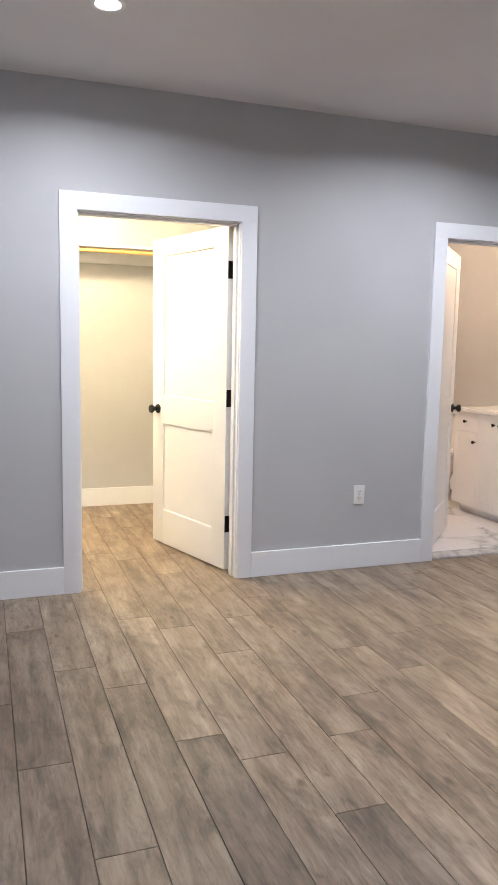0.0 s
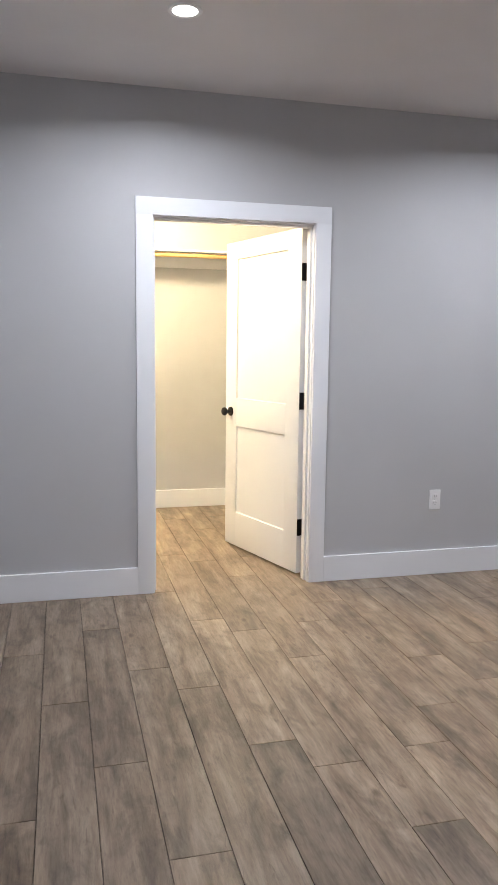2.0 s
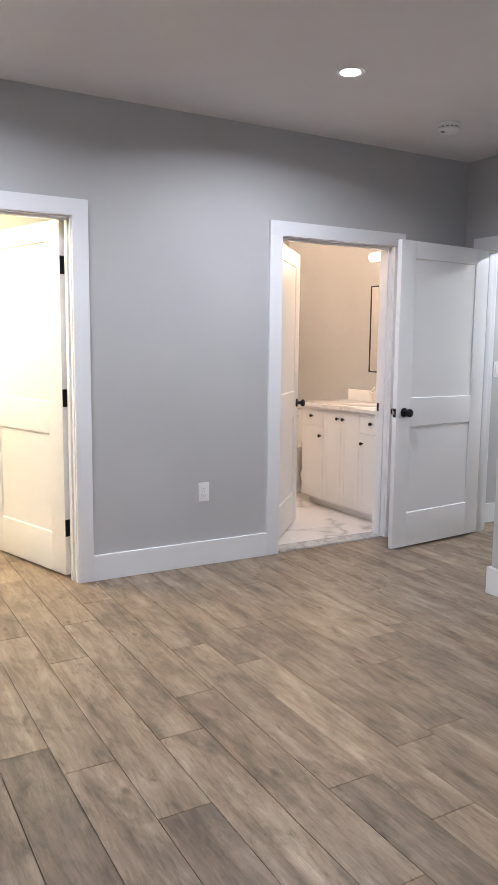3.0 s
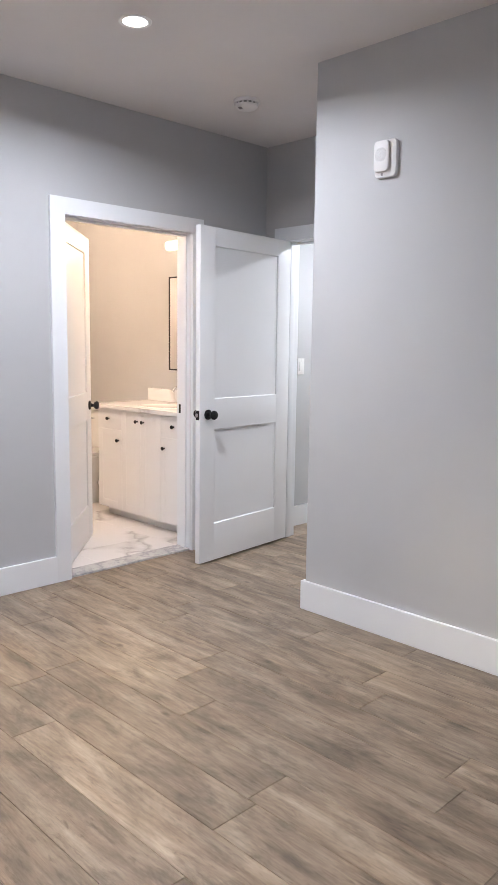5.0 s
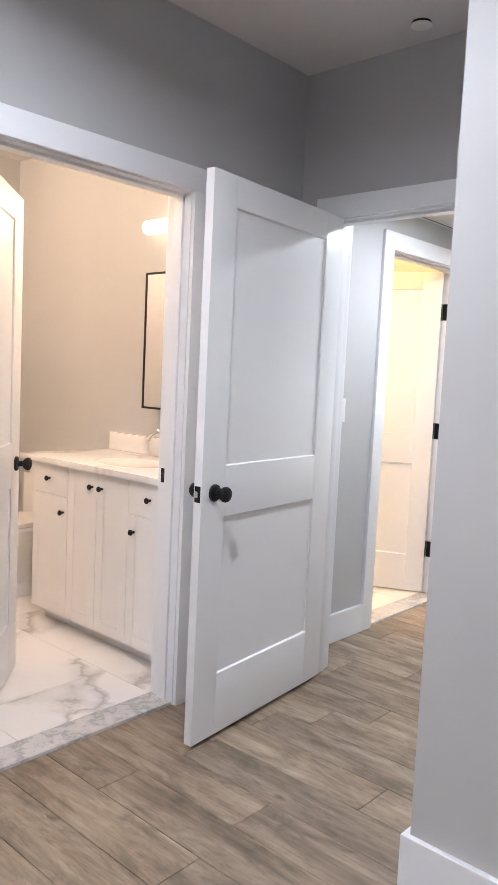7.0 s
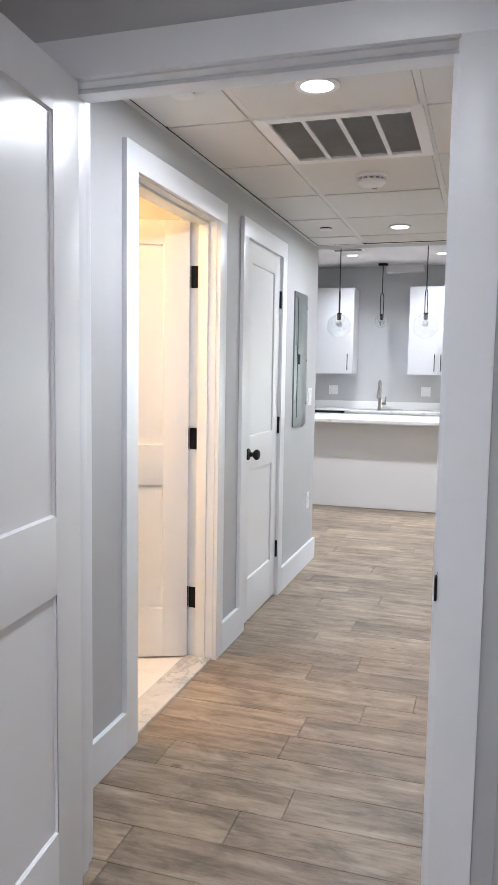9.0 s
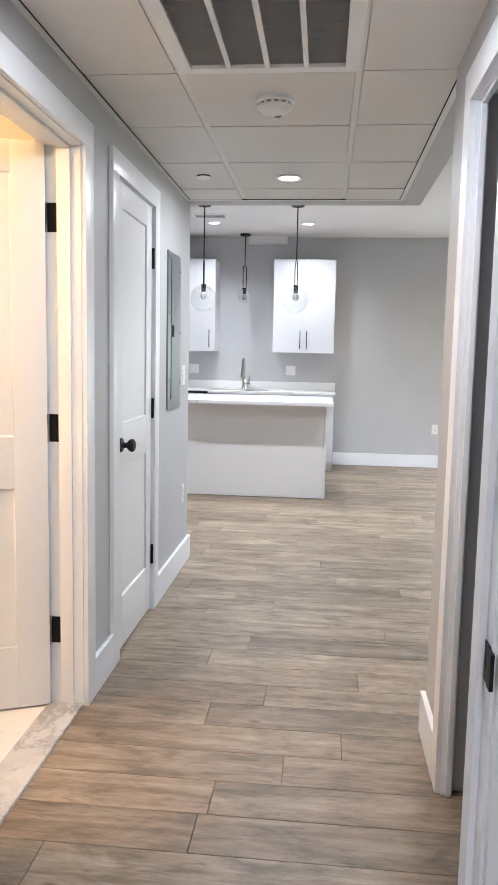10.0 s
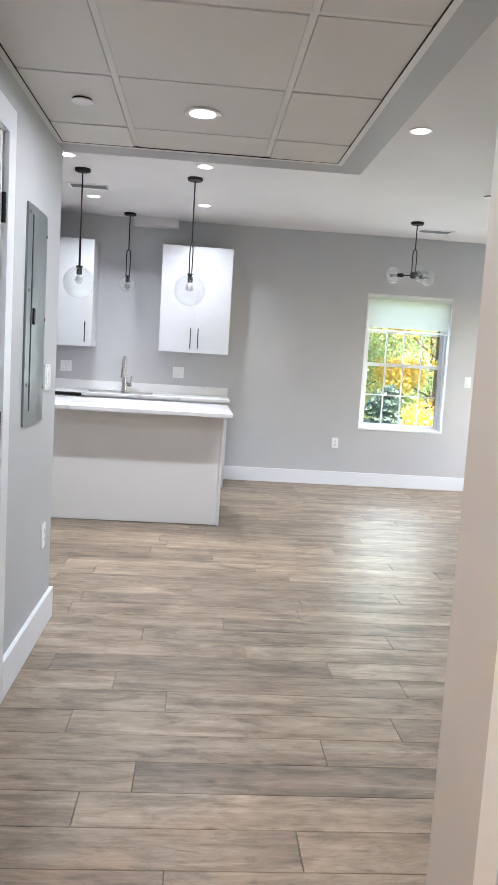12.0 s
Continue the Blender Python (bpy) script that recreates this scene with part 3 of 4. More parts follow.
def switch(m, gangs=1, label="white plastic rocker light switch on the wall"):
    t = thing("light_switch", m, label, "light switch", "light switches")
    w = 0.0365 + 0.023 * (gangs - 1)
    plate = slab("plate", PLASTIC, t, -w, w, -0.006, 0.0, -0.059, 0.059, bevel=0.0025)
    for g in range(gangs):
        x = (g - (gangs - 1) / 2) * 0.046
        slab("rocker_frame", PLASTIC_GREY, t, x - 0.0170, x + 0.0170, -0.0064, -0.004, -0.0335, 0.0335)
        bm = bmesh.new()
        box(bm, x - 0.0160, x + 0.0160, -0.009, -0.004, -0.0325, 0.0325, 0.0015)
        for v in bm.verts:
            if v.co.y < -0.006:
                v.co.y += 0.035 * v.co.z
        part("rocker", bm, PLASTIC, t, "", True)
        for z in (-0.048, 0.048):
            bm = bmesh.new()
            rod(bm, (x, -0.0055, z), (x, -0.0070, z), 0.003, seg=12)
            part("screw", bm, PLASTIC_GREY, plate)
    return t


out = outlet(pose(2.645, NORTH, 0.46))
copy_thing(out, pose(WEST, 3.562, 0.45, 0, 0, 90))
copy_thing(out, pose(8.285, NORTH, 0.46))
copy_thing(out, pose(FAR, 1.86, 0.47, 0, 0, -90))
sw = switch(pose(5.145, NORTH, 1.196))
copy_thing(sw, pose(FAR, 0.414, 1.23, 0, 0, -90))
double = switch(pose(8.27, NORTH, 1.197), 2, "white double rocker light switch on the wall")
copy_thing(double, pose(FAR, 4.846, 1.149, 0, 0, -90))
copy_thing(double, pose(FAR, 3.64, 1.149, 0, 0, -90))

# ---- alarm sounder on the bedroom wall ----


def rounded_plate(bm, x0, x1, y0, y1, z0, z1, r, lip=0.004):
    """Plate with round corners in x and z; its front at y0 is softened by lip."""
    rings = []
    for y, inset in ((y1, 0.0), (y0 + lip, 0.0), (y0 + lip * 0.3, lip * 0.3), (y0, lip)):
        ring = []
        for cx, cz, start in ((x1 - r, z1 - r, 0), (x0 + r, z1 - r, 90), (x0 + r, z0 + r, 180), (x1 - r, z0 + r, 270)):
            for k in range(7):
                a = math.radians(start + 15 * k)
                ring.append(bm.verts.new((cx + (r - inset) * math.cos(a), y, cz + (r - inset) * math.sin(a))))
        rings.append(ring)
    for a, b in zip(rings, rings[1:]):
        for i in range(len(a)):
            j = (i + 1) % len(a)
            bm.faces.new((a[i], a[j], b[j], b[i]))
    bm.faces.new(rings[-1])
    bm.faces.new(rings[0][::-1])
    bmesh.ops.recalc_face_normals(bm, faces=bm.faces)



t = thing("alarm_sounder", pose(EAST, 2.434, 2.172, 0, 0, -90), "white plastic fire alarm sounder with a round speaker grille", "alarm sounder")
bm = bmesh.new()
rounded_plate(bm, -0.054, 0.060, -0.018, 0.0, -0.080, 0.080, 0.022)
part("back_box", bm, PLASTIC, t, "", True)
bm = bmesh.new()
rounded_plate(bm, -0.050, 0.026, -0.033, -0.015, -0.056, 0.076, 0.018)
body = part("body", bm, PLASTIC, t, "", True)
for ring, r in enumerate((0.0, 0.007, 0.014, 0.021, 0.027)):
    for k in range(max(1, ring * 6)):
        a = 2 * math.pi * k / max(1, ring * 6)
        bm = bmesh.new()
        rod(bm, (-0.012 + r * math.cos(a), -0.0336, 0.016 + r * math.sin(a)), (-0.012 + r * math.cos(a), -0.0325, 0.016 + r * math.sin(a)), 0.0024, seg=8)
        part("grille_hole", bm, PLASTIC_GREY, body)
bm = bmesh.new()
rod(bm, (-0.012, -0.017, -0.066), (-0.012, -0.0195, -0.066), 0.006, seg=12)
part("screw", bm, PLASTIC_GREY, t)

# ---- electrical panel in the hall ----
GALV = painted("panel_grey_enamel", (0.24, 0.265, 0.275), 0.35, 0.05, 60.0, 0.04)
GALV.node_tree.nodes["Principled BSDF"].inputs["Metallic"].default_value = 0.7
t = thing("electrical_panel", pose(7.969, NORTH, 1.448), "flush grey steel electrical panel with a closed door", "electrical panel")
slab("cover_plate", GALV, t, -0.176, 0.176, -0.010, 0.0, -0.434, 0.434, bevel=0.003)
pd = slab("panel_door", GALV, t, -0.098, 0.128, -0.0145, -0.010, -0.375, 0.395, bevel=0.002)
slab("latch", BLACK, pd, -0.090, -0.066, -0.022, -0.0135, -0.030, 0.035, bevel=0.003)
slab("seam", DARK, t, -0.103, -0.098, -0.0115, -0.009, -0.378, 0.398)
for x, z in ((-0.15, 0.40), (0.158, 0.35), (0.158, -0.29), (-0.15, -0.27), (0.158, 0.0), (-0.15, 0.1)):
    bm = bmesh.new()
    rod(bm, (x, -0.009, z), (x, -0.0135, z), 0.007, seg=12)
    part("screw", bm, STEEL, t)

# ---- return-air grille in the hall ceiling ----
t = thing("return_grille", pose(6.035, 3.44, HALL_H + 0.001), "white steel return-air grille with four dark louvred bays", "air grille")
X0, X1, Y0, Y1 = -0.288, 0.283, -0.294, 0.296
for dims in ((X0, X1, Y0, Y0 + 0.045), (X0, X1, Y1 - 0.045, Y1), (X0, X0 + 0.045, Y0 + 0.045, Y1 - 0.045), (X1 - 0.045, X1, Y0 + 0.045, Y1 - 0.045)):
    slab("frame_bar", PLASTIC, t, *dims, -0.006, 0.012, bevel=0.002)
slab("filter", FILTER, t, X0 + 0.01, X1 - 0.01, Y0 + 0.01, Y1 - 0.01, 0.022, 0.03, label="grey mottled filter")
ys = [Y0 + 0.045 + (Y1 - Y0 - 0.09) * k / 4 for k in range(5)]
for y in ys[1:-1]:
    slab("divider", PLASTIC, t, X0 + 0.045, X1 - 0.045, y - 0.008, y + 0.008, -0.005, 0.014, bevel=0.001)
LOUVRE = material("louvre_grey", (0.60, 0.59, 0.58), 0.5)
count = 24
for k in range(count):
    x = X0 + 0.055 + (X1 - X0 - 0.11) * k / (count - 1)
    bm = bmesh.new()
    vs = [bm.verts.new(p) for p in ((x - 0.009, Y0 + 0.045, -0.001), (x - 0.008, Y0 + 0.045, -0.001), (x + 0.009, Y0 + 0.045, 0.015), (x + 0.008, Y0 + 0.045, 0.015))]
    ve = [bm.verts.new((v.co.x, Y1 - 0.045, v.co.z)) for v in vs]
    for a, b in ((0, 1), (1, 2), (2, 3), (3, 0)):
        bm.faces.new((vs[a], vs[b], ve[b], ve[a]))
    part("louvre", bm, LOUVRE, t)


def ceiling_vent(m):
    t = thing("ceiling_vent", m, "white rectangular supply-air vent in the ceiling", "ceiling vent", "ceiling vents")
    for dims in ((-0.09, 0.09, -0.18, -0.155), (-0.09, 0.09, 0.155, 0.18), (-0.09, -0.066, -0.155, 0.155), (0.066, 0.09, -0.155, 0.155)):
        slab("frame_bar", PLASTIC, t, *dims, -0.008, 0.0, bevel=0.002)
    slab("duct", FILTER, t, -0.066, 0.066, -0.155, 0.155, -0.002, 0.002)
    for k in range(6):
        x = -0.055 + 0.022 * k
        slab("louvre", PLASTIC_GREY, t, x - 0.002, x + 0.002, -0.155, 0.155, -0.009, -0.002)
    return t


vent = ceiling_vent(pose(11.62, 4.454, LIV_H))
copy_thing(vent, pose(12.52, 1.084, LIV_H))

# ---- jamb plates ----
for place in (pose(BATH[1] - 0.005, N1 - 0.022, 0.93), pose(DOORWALL + 0.022, BEDROOM_DOOR[0] + 0.005, 0.905, 0, 0, -90)):
    t = thing("strike_plate", place, "matt black steel strike plate on the door jamb", "strike plate", "strike plates")
    slab("plate", BLACK, t, -0.0018, 0.0, -0.016, 0.016, -0.029, 0.029, bevel=0.0008)
    slab("lip", BLACK, t, -0.005, 0.0005, -0.036, -0.015, -0.026, 0.026, bevel=0.001)
    slab("bolt_hole", DARK, t, -0.0024, -0.0012, -0.008, 0.008, -0.012, 0.012)

# ---- closet: shelf, rod and cleat ----
t = thing("closet_shelf", pose(0, 0, 0), "white painted closet shelf with a pine hanging rod under it", "closet shelf")
slab("board", DOOR, t, WEST + 0.001, 2.499, 5.97, 6.289, 2.094, 2.113, bevel=0.002)
slab("cleat", DOOR, t, WEST + 0.001, 2.499, 6.271, 6.289, 1.999, 2.094, bevel=0.002)
bm = bmesh.new()
rod(bm, (WEST + 0.004, 6.01, 2.070), (2.496, 6.01, 2.070), 0.017, seg=20)
part("hanging_rod", bm, PINE, t, "round pine hanging rod", True)
for x in (WEST + 0.004, 2.496):
    bm = bmesh.new()
    rod(bm, (x - 0.003, 6.01, 2.070), (x + 0.003, 6.01, 2.070), 0.026, seg=18)
    part("rod_socket", bm, PLASTIC, t)

# ---- bathrooms: tile floors and thresholds ----


def threshold(span):
    bm = bmesh.new()
    box(bm, span[0] + 0.005, span[1] - 0.005, NORTH + 0.003, N1 + 0.012, -0.012, 0.012, 0.003)
    return structure("threshold", bm, THRESHOLD, "polished grey marble door threshold", "threshold")


threshold(BATH)
threshold(HBATH)


def tile_floor(name, x0, x1, y0, y1, dx, dy, label):
    bm = bmesh.new()
    box(bm, x0, x1, y0, y1, -0.012, 0.003)
    base = structure(name, bm, material(name + "_grout", (0.62, 0.60, 0.58), 0.8), label, "floor")
    meshes = {}
    nx, ny = math.ceil((x1 - x0) / dx), math.ceil((y1 - y0) / dy)
    for i in range(nx):
        for j in range(ny + 1):
            ax, ay = x0 + i * dx, y0 + (j - 0.5 * (i % 2)) * dy
            bx, by = min(ax + dx, x1), min(ay + dy, y1)
            ay = max(ay, y0)
            if by - ay < 0.02 or bx - ax < 0.02:
                continue
            key = (round(bx - ax, 3), round(by - ay, 3))
            if key not in meshes:
                bm = bmesh.new()
                box(bm, 0.001, key[0] - 0.001, 0.001, key[1] - 0.001, 0.0, 0.005, 0.0008)
                finish(bm)
                meshes[key] = bpy.data.meshes.new("tile")
                bm.to_mesh(meshes[key])
                bm.free()
                meshes[key].materials.append(MARBLE)
            o = new("tile", meshes[key])
            o.location = (ax, ay, 0.003)
            o.parent = base
    return base


tile_floor("bathroom_floor", 2.86, 4.78, N1 + 0.012, 6.50, 0.61, 0.61, "polished white marble-look tile floor with grey veins")
tile_floor("hall_bathroom_floor", 4.90, 6.73, N1 + 0.012, 6.50, 0.61, 0.61, "polished cream marble-look tile floor")

# ---- vanity ----


def knob(parent, x, y, z):
    """Small black cabinet knob on a front that faces -x."""
    bm = bmesh.new()
    lathe(bm, [(0.006, 0.0), (0.005, 0.012), (0.012, 0.017), (0.014, 0.022), (0.011, 0.027), (0.0, 0.028)], (x, y, z), Matrix.Rotation(radians(-90), 3, "Y"), 16)
    return part("knob", bm, BLACK, parent, "small matt black knob", True)


def shaker(parent, name, x, y0, y1, z0, z1, rail=0.055, thick=0.019):
    """A front that faces -x, with a recessed panel."""
    bm = bmesh.new()
    for dims in ((y0, y0 + rail, z0, z1), (y1 - rail, y1, z0, z1), (y0 + rail, y1 - rail, z0, z0 + rail), (y0 + rail, y1 - rail, z1 - rail, z1)):
        box(bm, x - thick, x, *dims, 0.001)
    box(bm, x - thick + 0.0014, x - 0.001, y0 + rail - 0.001, y1 - rail + 0.001, z0 + rail - 0.001, z1 - rail + 0.001)
    return part(name, bm, VANITY, parent, "", True)


t = thing("vanity_cabinet", pose(-0.02, 0.032, 0), "white shaker bathroom vanity with small black knobs", "vanity")
slab("body", VANITY, t, 4.259, 4.798, 4.235, 5.33, 0.08, 0.855)
slab("toe_kick", VANITY, t, 4.32, 4.798, 4.25, 5.31, 0.008, 0.08)
for y0, y1, kind in ((5.021, 5.33, "l"), (4.783, 5.0195, "m"), (4.545, 4.7815, "n"), (4.235, 4.5435, "r")):
    if kind in "lr":
        f = slab("drawer_front", VANITY, t, 4.24, 4.259, y0, y1, 0.6965, 0.852, bevel=0.001)
        knob(f, 4.24, (y0 + y1) / 2 + 0.005, 0.778)
        f = shaker(t, "door", 4.259, y0, y1, 0.085, 0.695)
        knob(f, 4.24, y0 + 0.035 if kind == "l" else y1 - 0.045, 0.618)
    else:
        f = shaker(t, "door", 4.259, y0, y1, 0.085, 0.851)
        knob(f, 4.24, y0 + 0.033 if kind == "m" else y1 - 0.040, 0.781)
t = thing("quartz_worktop", pose(-0.02, 0.032, 0), "white veined quartz vanity top with a backsplash", "countertop")
slab("top", QUARTZ, t, 4.215, 4.799, 4.215, 5.375, 0.856, 0.886, bevel=0.003)
slab("backsplash", QUARTZ, t, 4.768, 4.799, 4.215, 5.39, 0.886, 0.984, bevel=0.002)
bm = bmesh.new()
lathe(bm, [(0.20, 0.0005), (0.195, 0.003), (0.185, 0.003), (0.17, 0.0008), (0.0, 0.0006)], (0, 0, 0), None, 48)
for v in bm.verts:
    v.co = (4.46 + v.co.x * 0.85, 4.78 + v.co.y * 1.15, 0.886 + v.co.z)
part("basin_rim", bm, PORCELAIN, t, "white porcelain oval basin", True)


def curve_tube(name, points, radius, mat, parent, label=""):
    c = bpy.data.curves.new(name, "CURVE")
    c.dimensions, c.bevel_depth, c.bevel_resolution, c.use_fill_caps = "3D", radius, 5, True
    s = c.splines.new("BEZIER")
    s.bezier_points.add(len(points) - 1)
    for bp, p in zip(s.bezier_points, points):
        bp.co = p
        bp.handle_left_type = bp.handle_right_type = "AUTO"
    c.resolution_u = 10
    tmp = bpy.data.objects.new("tmp", c)
    me = bpy.data.meshes.new_from_object(tmp)
    bpy.data.objects.remove(tmp)
    me.name = name
    me.materials.clear()
    me.materials.append(mat)
    for p in me.polygons:
        p.use_smooth = True
    ob = new(name, me)
    ob.parent = parent
    if label:
        tagged(ob, label)
    return ob


t = thing("basin_faucet", pose(4.69, 4.86, 0.887), "chrome single-hole bathroom basin faucet", "faucet")
bm = bmesh.new()
lathe(bm, [(0.026, 0.0), (0.026, 0.008), (0.02, 0.012), (0.02, 0.10), (0.0, 0.105)], seg=24)
part("body", bm, CHROME, t, "", True)
curve_tube("spout", [(0, 0, 0.085), (-0.04, 0, 0.135), (-0.10, 0, 0.13), (-0.13, 0, 0.10)], 0.011, CHROME, t)
curve_tube("lever", [(0, 0, 0.103), (0.0, 0.03, 0.125), (0.0, 0.075, 0.15)], 0.006, CHROME, t)

t = thing("mirror_cabinet", pose(0, 0, 0), "black-framed rectangular wall mirror above the vanity", "mirror")
MY0, MY1, MZ0, MZ1 = 4.53, 5.086, 1.142, 1.865
slab("glass", MIRROR, t, 4.7035, 4.712, MY0 + 0.01, MY1 - 0.01, MZ0 + 0.01, MZ1 - 0.01)
slab("cabinet_body", VANITY, t, 4.714, 4.779, MY0 + 0.004, MY1 - 0.004, MZ0 + 0.004, MZ1 - 0.004)
for dims in ((MY0, MY0 + 0.011, MZ0, MZ1), (MY1 - 0.011, MY1, MZ0, MZ1), (MY0 + 0.011, MY1 - 0.011, MZ0, MZ0 + 0.011), (MY0 + 0.011, MY1 - 0.011, MZ1 - 0.011, MZ1)):
    slab("frame_bar", BLACK, t, 4.70, 4.714, *dims, bevel=0.001)
t = thing("vanity_light", pose(0, 0, 0), "glowing frosted bar light above the bathroom mirror", "wall light")
slab("back_plate", CHROME, t, 4.762, 4.779, 4.70, 4.92, 2.07, 2.13, bevel=0.003)
slab("arm", CHROME, t, 4.72, 4.765, 4.79, 4.83, 2.09, 2.11)
bm = bmesh.new()
rod(bm, (4.70, 4.54, 2.10), (4.70, 5.085, 2.10), 0.036, seg=24)
part("shade", bm, LENS_WARM, t, "frosted glass tube, lit", True)

bm = bmesh.new()
box(bm, 2.862, 4.778, 6.488, 6.4995, 0.008, 0.42, 0.001)
structure("tile_skirting", bm, marble("grey_veined_tile", (0.36, 0.35, 0.34), (0.70, 0.69, 0.67), 2.4, 0.05), "grey-veined marble tile skirting behind the toilet", "tile skirting")

# ---- toilet ----
t = thing("toilet", pose(4.765, 5.84, 0.0085, 0, 0, 180), "white porcelain two-piece toilet beside the vanity", "toilet")
bm = bmesh.new()
box(bm, 0.0, 0.19, -0.22, 0.22, 0.40, 0.76, 0.03)
part("tank", bm, PORCELAIN, t, "", True)
bm = bmesh.new()
box(bm, -0.008, 0.205, -0.235, 0.235, 0.76, 0.795, 0.012)
part("tank_lid", bm, PORCELAIN, t, "", True)
bm = bmesh.new()
prof = [(0.125, 0.0, 0.20, 0.37), (0.115, 0.03, 0.185, 0.37), (0.085, 0.06, 0.165, 0.37), (0.07, 0.15, 0.15, 0.38), (0.10, 0.24, 0.20, 0.39), (0.17, 0.33, 0.31, 0.39), (0.19, 0.395, 0.345, 0.40)]
rings = []
for w, z, half, mid in prof:
    rings.append([bm.verts.new((mid + half * math.cos(a) * (0.85 if math.cos(a) < 0 else 1), w * math.sin(a), z)) for a in [2 * math.pi * k / 32 for k in range(32)]])
for p, q in zip(rings, rings[1:]):
    for k in range(32):
        bm.faces.new((p[k], p[(k + 1) % 32], q[(k + 1) % 32], q[k]))
bm.faces.new(rings[-1])
bm.faces.new(rings[0][::-1])
part("bowl", bm, PORCELAIN, t, "", True)
for name, z0, z1 in (("seat", 0.396, 0.414), ("lid", 0.417, 0.438)):
    bm = bmesh.new()
    top, low = [[bm.verts.new((0.41 + 0.335 * math.cos(a) * (0.75 if math.cos(a) < 0 else 1), 0.19 * math.sin(a), z)) for a in [2 * math.pi * k / 36 for k in range(36)]] for z in (z1, z0)]
    bm.faces.new(top)
    bm.faces.new(low[::-1])
    for k in range(36):
        bm.faces.new((low[k], low[(k + 1) % 36], top[(k + 1) % 36], top[k]))
    part(name, bm, PORCELAIN, t, "", True)
slab("flush_lever", CHROME, t, 0.19, 0.205, -0.20, -0.12, 0.68, 0.695, bevel=0.003)

# ---- kitchen ----


def bar_handle(parent, x, y, z0, z1):
    bm = bmesh.new()
    box(bm, x - 0.032, x - 0.022, y - 0.005, y + 0.005, z0, z1, 0.002)
    for z in (z0 + 0.02, z1 - 0.02):
        box(bm, x - 0.024, x, y - 0.004, y + 0.004, z - 0.004, z + 0.004)
    return part("handle", bm, BLACK, parent, "slim matt black bar handle", True)


def upper_cabinet(y0, y1, doors, handles, label):
    t = thing("upper_cabinet", pose(0, 0, 0), label, "wall cabinet", "kitchen wall cabinets")
    slab("body", CABINET, t, 12.641, FAR - 0.001, y0, y1, 1.37, 2.445)
    for d0, d1 in doors:
        f = slab("door", CABINET, t, 12.62, 12.64, d0, d1, 1.368, 2.446, bevel=0.002)
        for h in handles:
            if d0 < h < d1:
                bar_handle(f, 12.62, h, 1.41, 1.62)
    return t


upper_cabinet(3.125, 3.843, ((3.125, 3.4825), (3.4855, 3.843)), (3.445, 3.522), "white flat-front wall cabinet with two doors")
upper_cabinet(4.535, 5.02, ((4.535, 5.02),), (4.60,), "white flat-front wall cabinet with one door")
upper_cabinet(5.024, 5.90, ((5.024, 5.46), (5.463, 5.90)), (5.42, 5.50), "white flat-front wall cabinet with two doors")


def base_cabinet(y0, y1, label, doors=2):
    t = thing("base_cabinet", pose(0, 0, 0), label, "base cabinet", "kitchen base cabinets")
    slab("body", CABINET, t, 12.362, FAR - 0.001, y0, y1, 0.10, 0.884)
    slab("toe_kick", CABINET, t, 12.43, FAR - 0.001, y0, y1, 0.0, 0.10)
    w = (y1 - y0) / doors
    for k in range(doors):
        f = slab("door", CABINET, t, 12.342, 12.361, y0 + k * w + 0.0015, y0 + (k + 1) * w - 0.0015, 0.103, 0.88, bevel=0.002)
        bar_handle(f, 12.342, y0 + (k + 1) * w - 0.04 if k == 0 else y0 + k * w + 0.04, 0.64, 0.84)
    return t


base_cabinet(3.105, 3.80, "white flat-front base cabinet at the end of the counter")
base_cabinet(3.803, 4.54, "white flat-front sink base cabinet")
base_cabinet(5.15, 5.90, "white flat-front base cabinet")
t = thing("dishwasher", pose(0, 0, 0), "built-in dishwasher with a dark bar handle", "dishwasher")
slab("body", CABINET, t, 12.372, FAR - 0.02, 4.545, 5.145, 0.0, 0.882)
slab("front", STEEL, t, 12.345, 12.371, 4.546, 5.144, 0.11, 0.876, bevel=0.003)
bm = bmesh.new()
rod(bm, (12.288, 4.56, 0.895), (12.288, 5.13, 0.895), 0.014, seg=16)
for y in (4.60, 5.09):
    rod(bm, (12.288, y, 0.895), (12.346, y, 0.862), 0.007, seg=10)
part("handle", bm, BLACK, t, "dark bar handle", True)
t = thing("kitchen_counter", pose(0, 0, 0), "white veined quartz kitchen counter with a low backsplash", "countertop")
slab("top", QUARTZ, t, 12.31, FAR - 0.001, 3.09, 5.95, 0.885, 0.915, bevel=0.003)
slab("backsplash", QUARTZ, t, FAR - 0.021, FAR - 0.001, 3.09, 5.95, 0.915, 1.01, bevel=0.002)
bm = bmesh.new()
for dims in ((12.45, 12.462, 3.88, 4.54), (12.798, 12.81, 3.88, 4.54), (12.462, 12.798, 3.88, 3.892), (12.462, 12.798, 4.528, 4.54)):
    box(bm, *dims, 0.914, 0.9175)
part("sink_rim", bm, STEEL, t, "thin stainless sink rim")
slab("sink_bowl", STEEL, t, 12.462, 12.798, 3.892, 4.528, 0.9145, 0.9158, label="stainless steel sink")

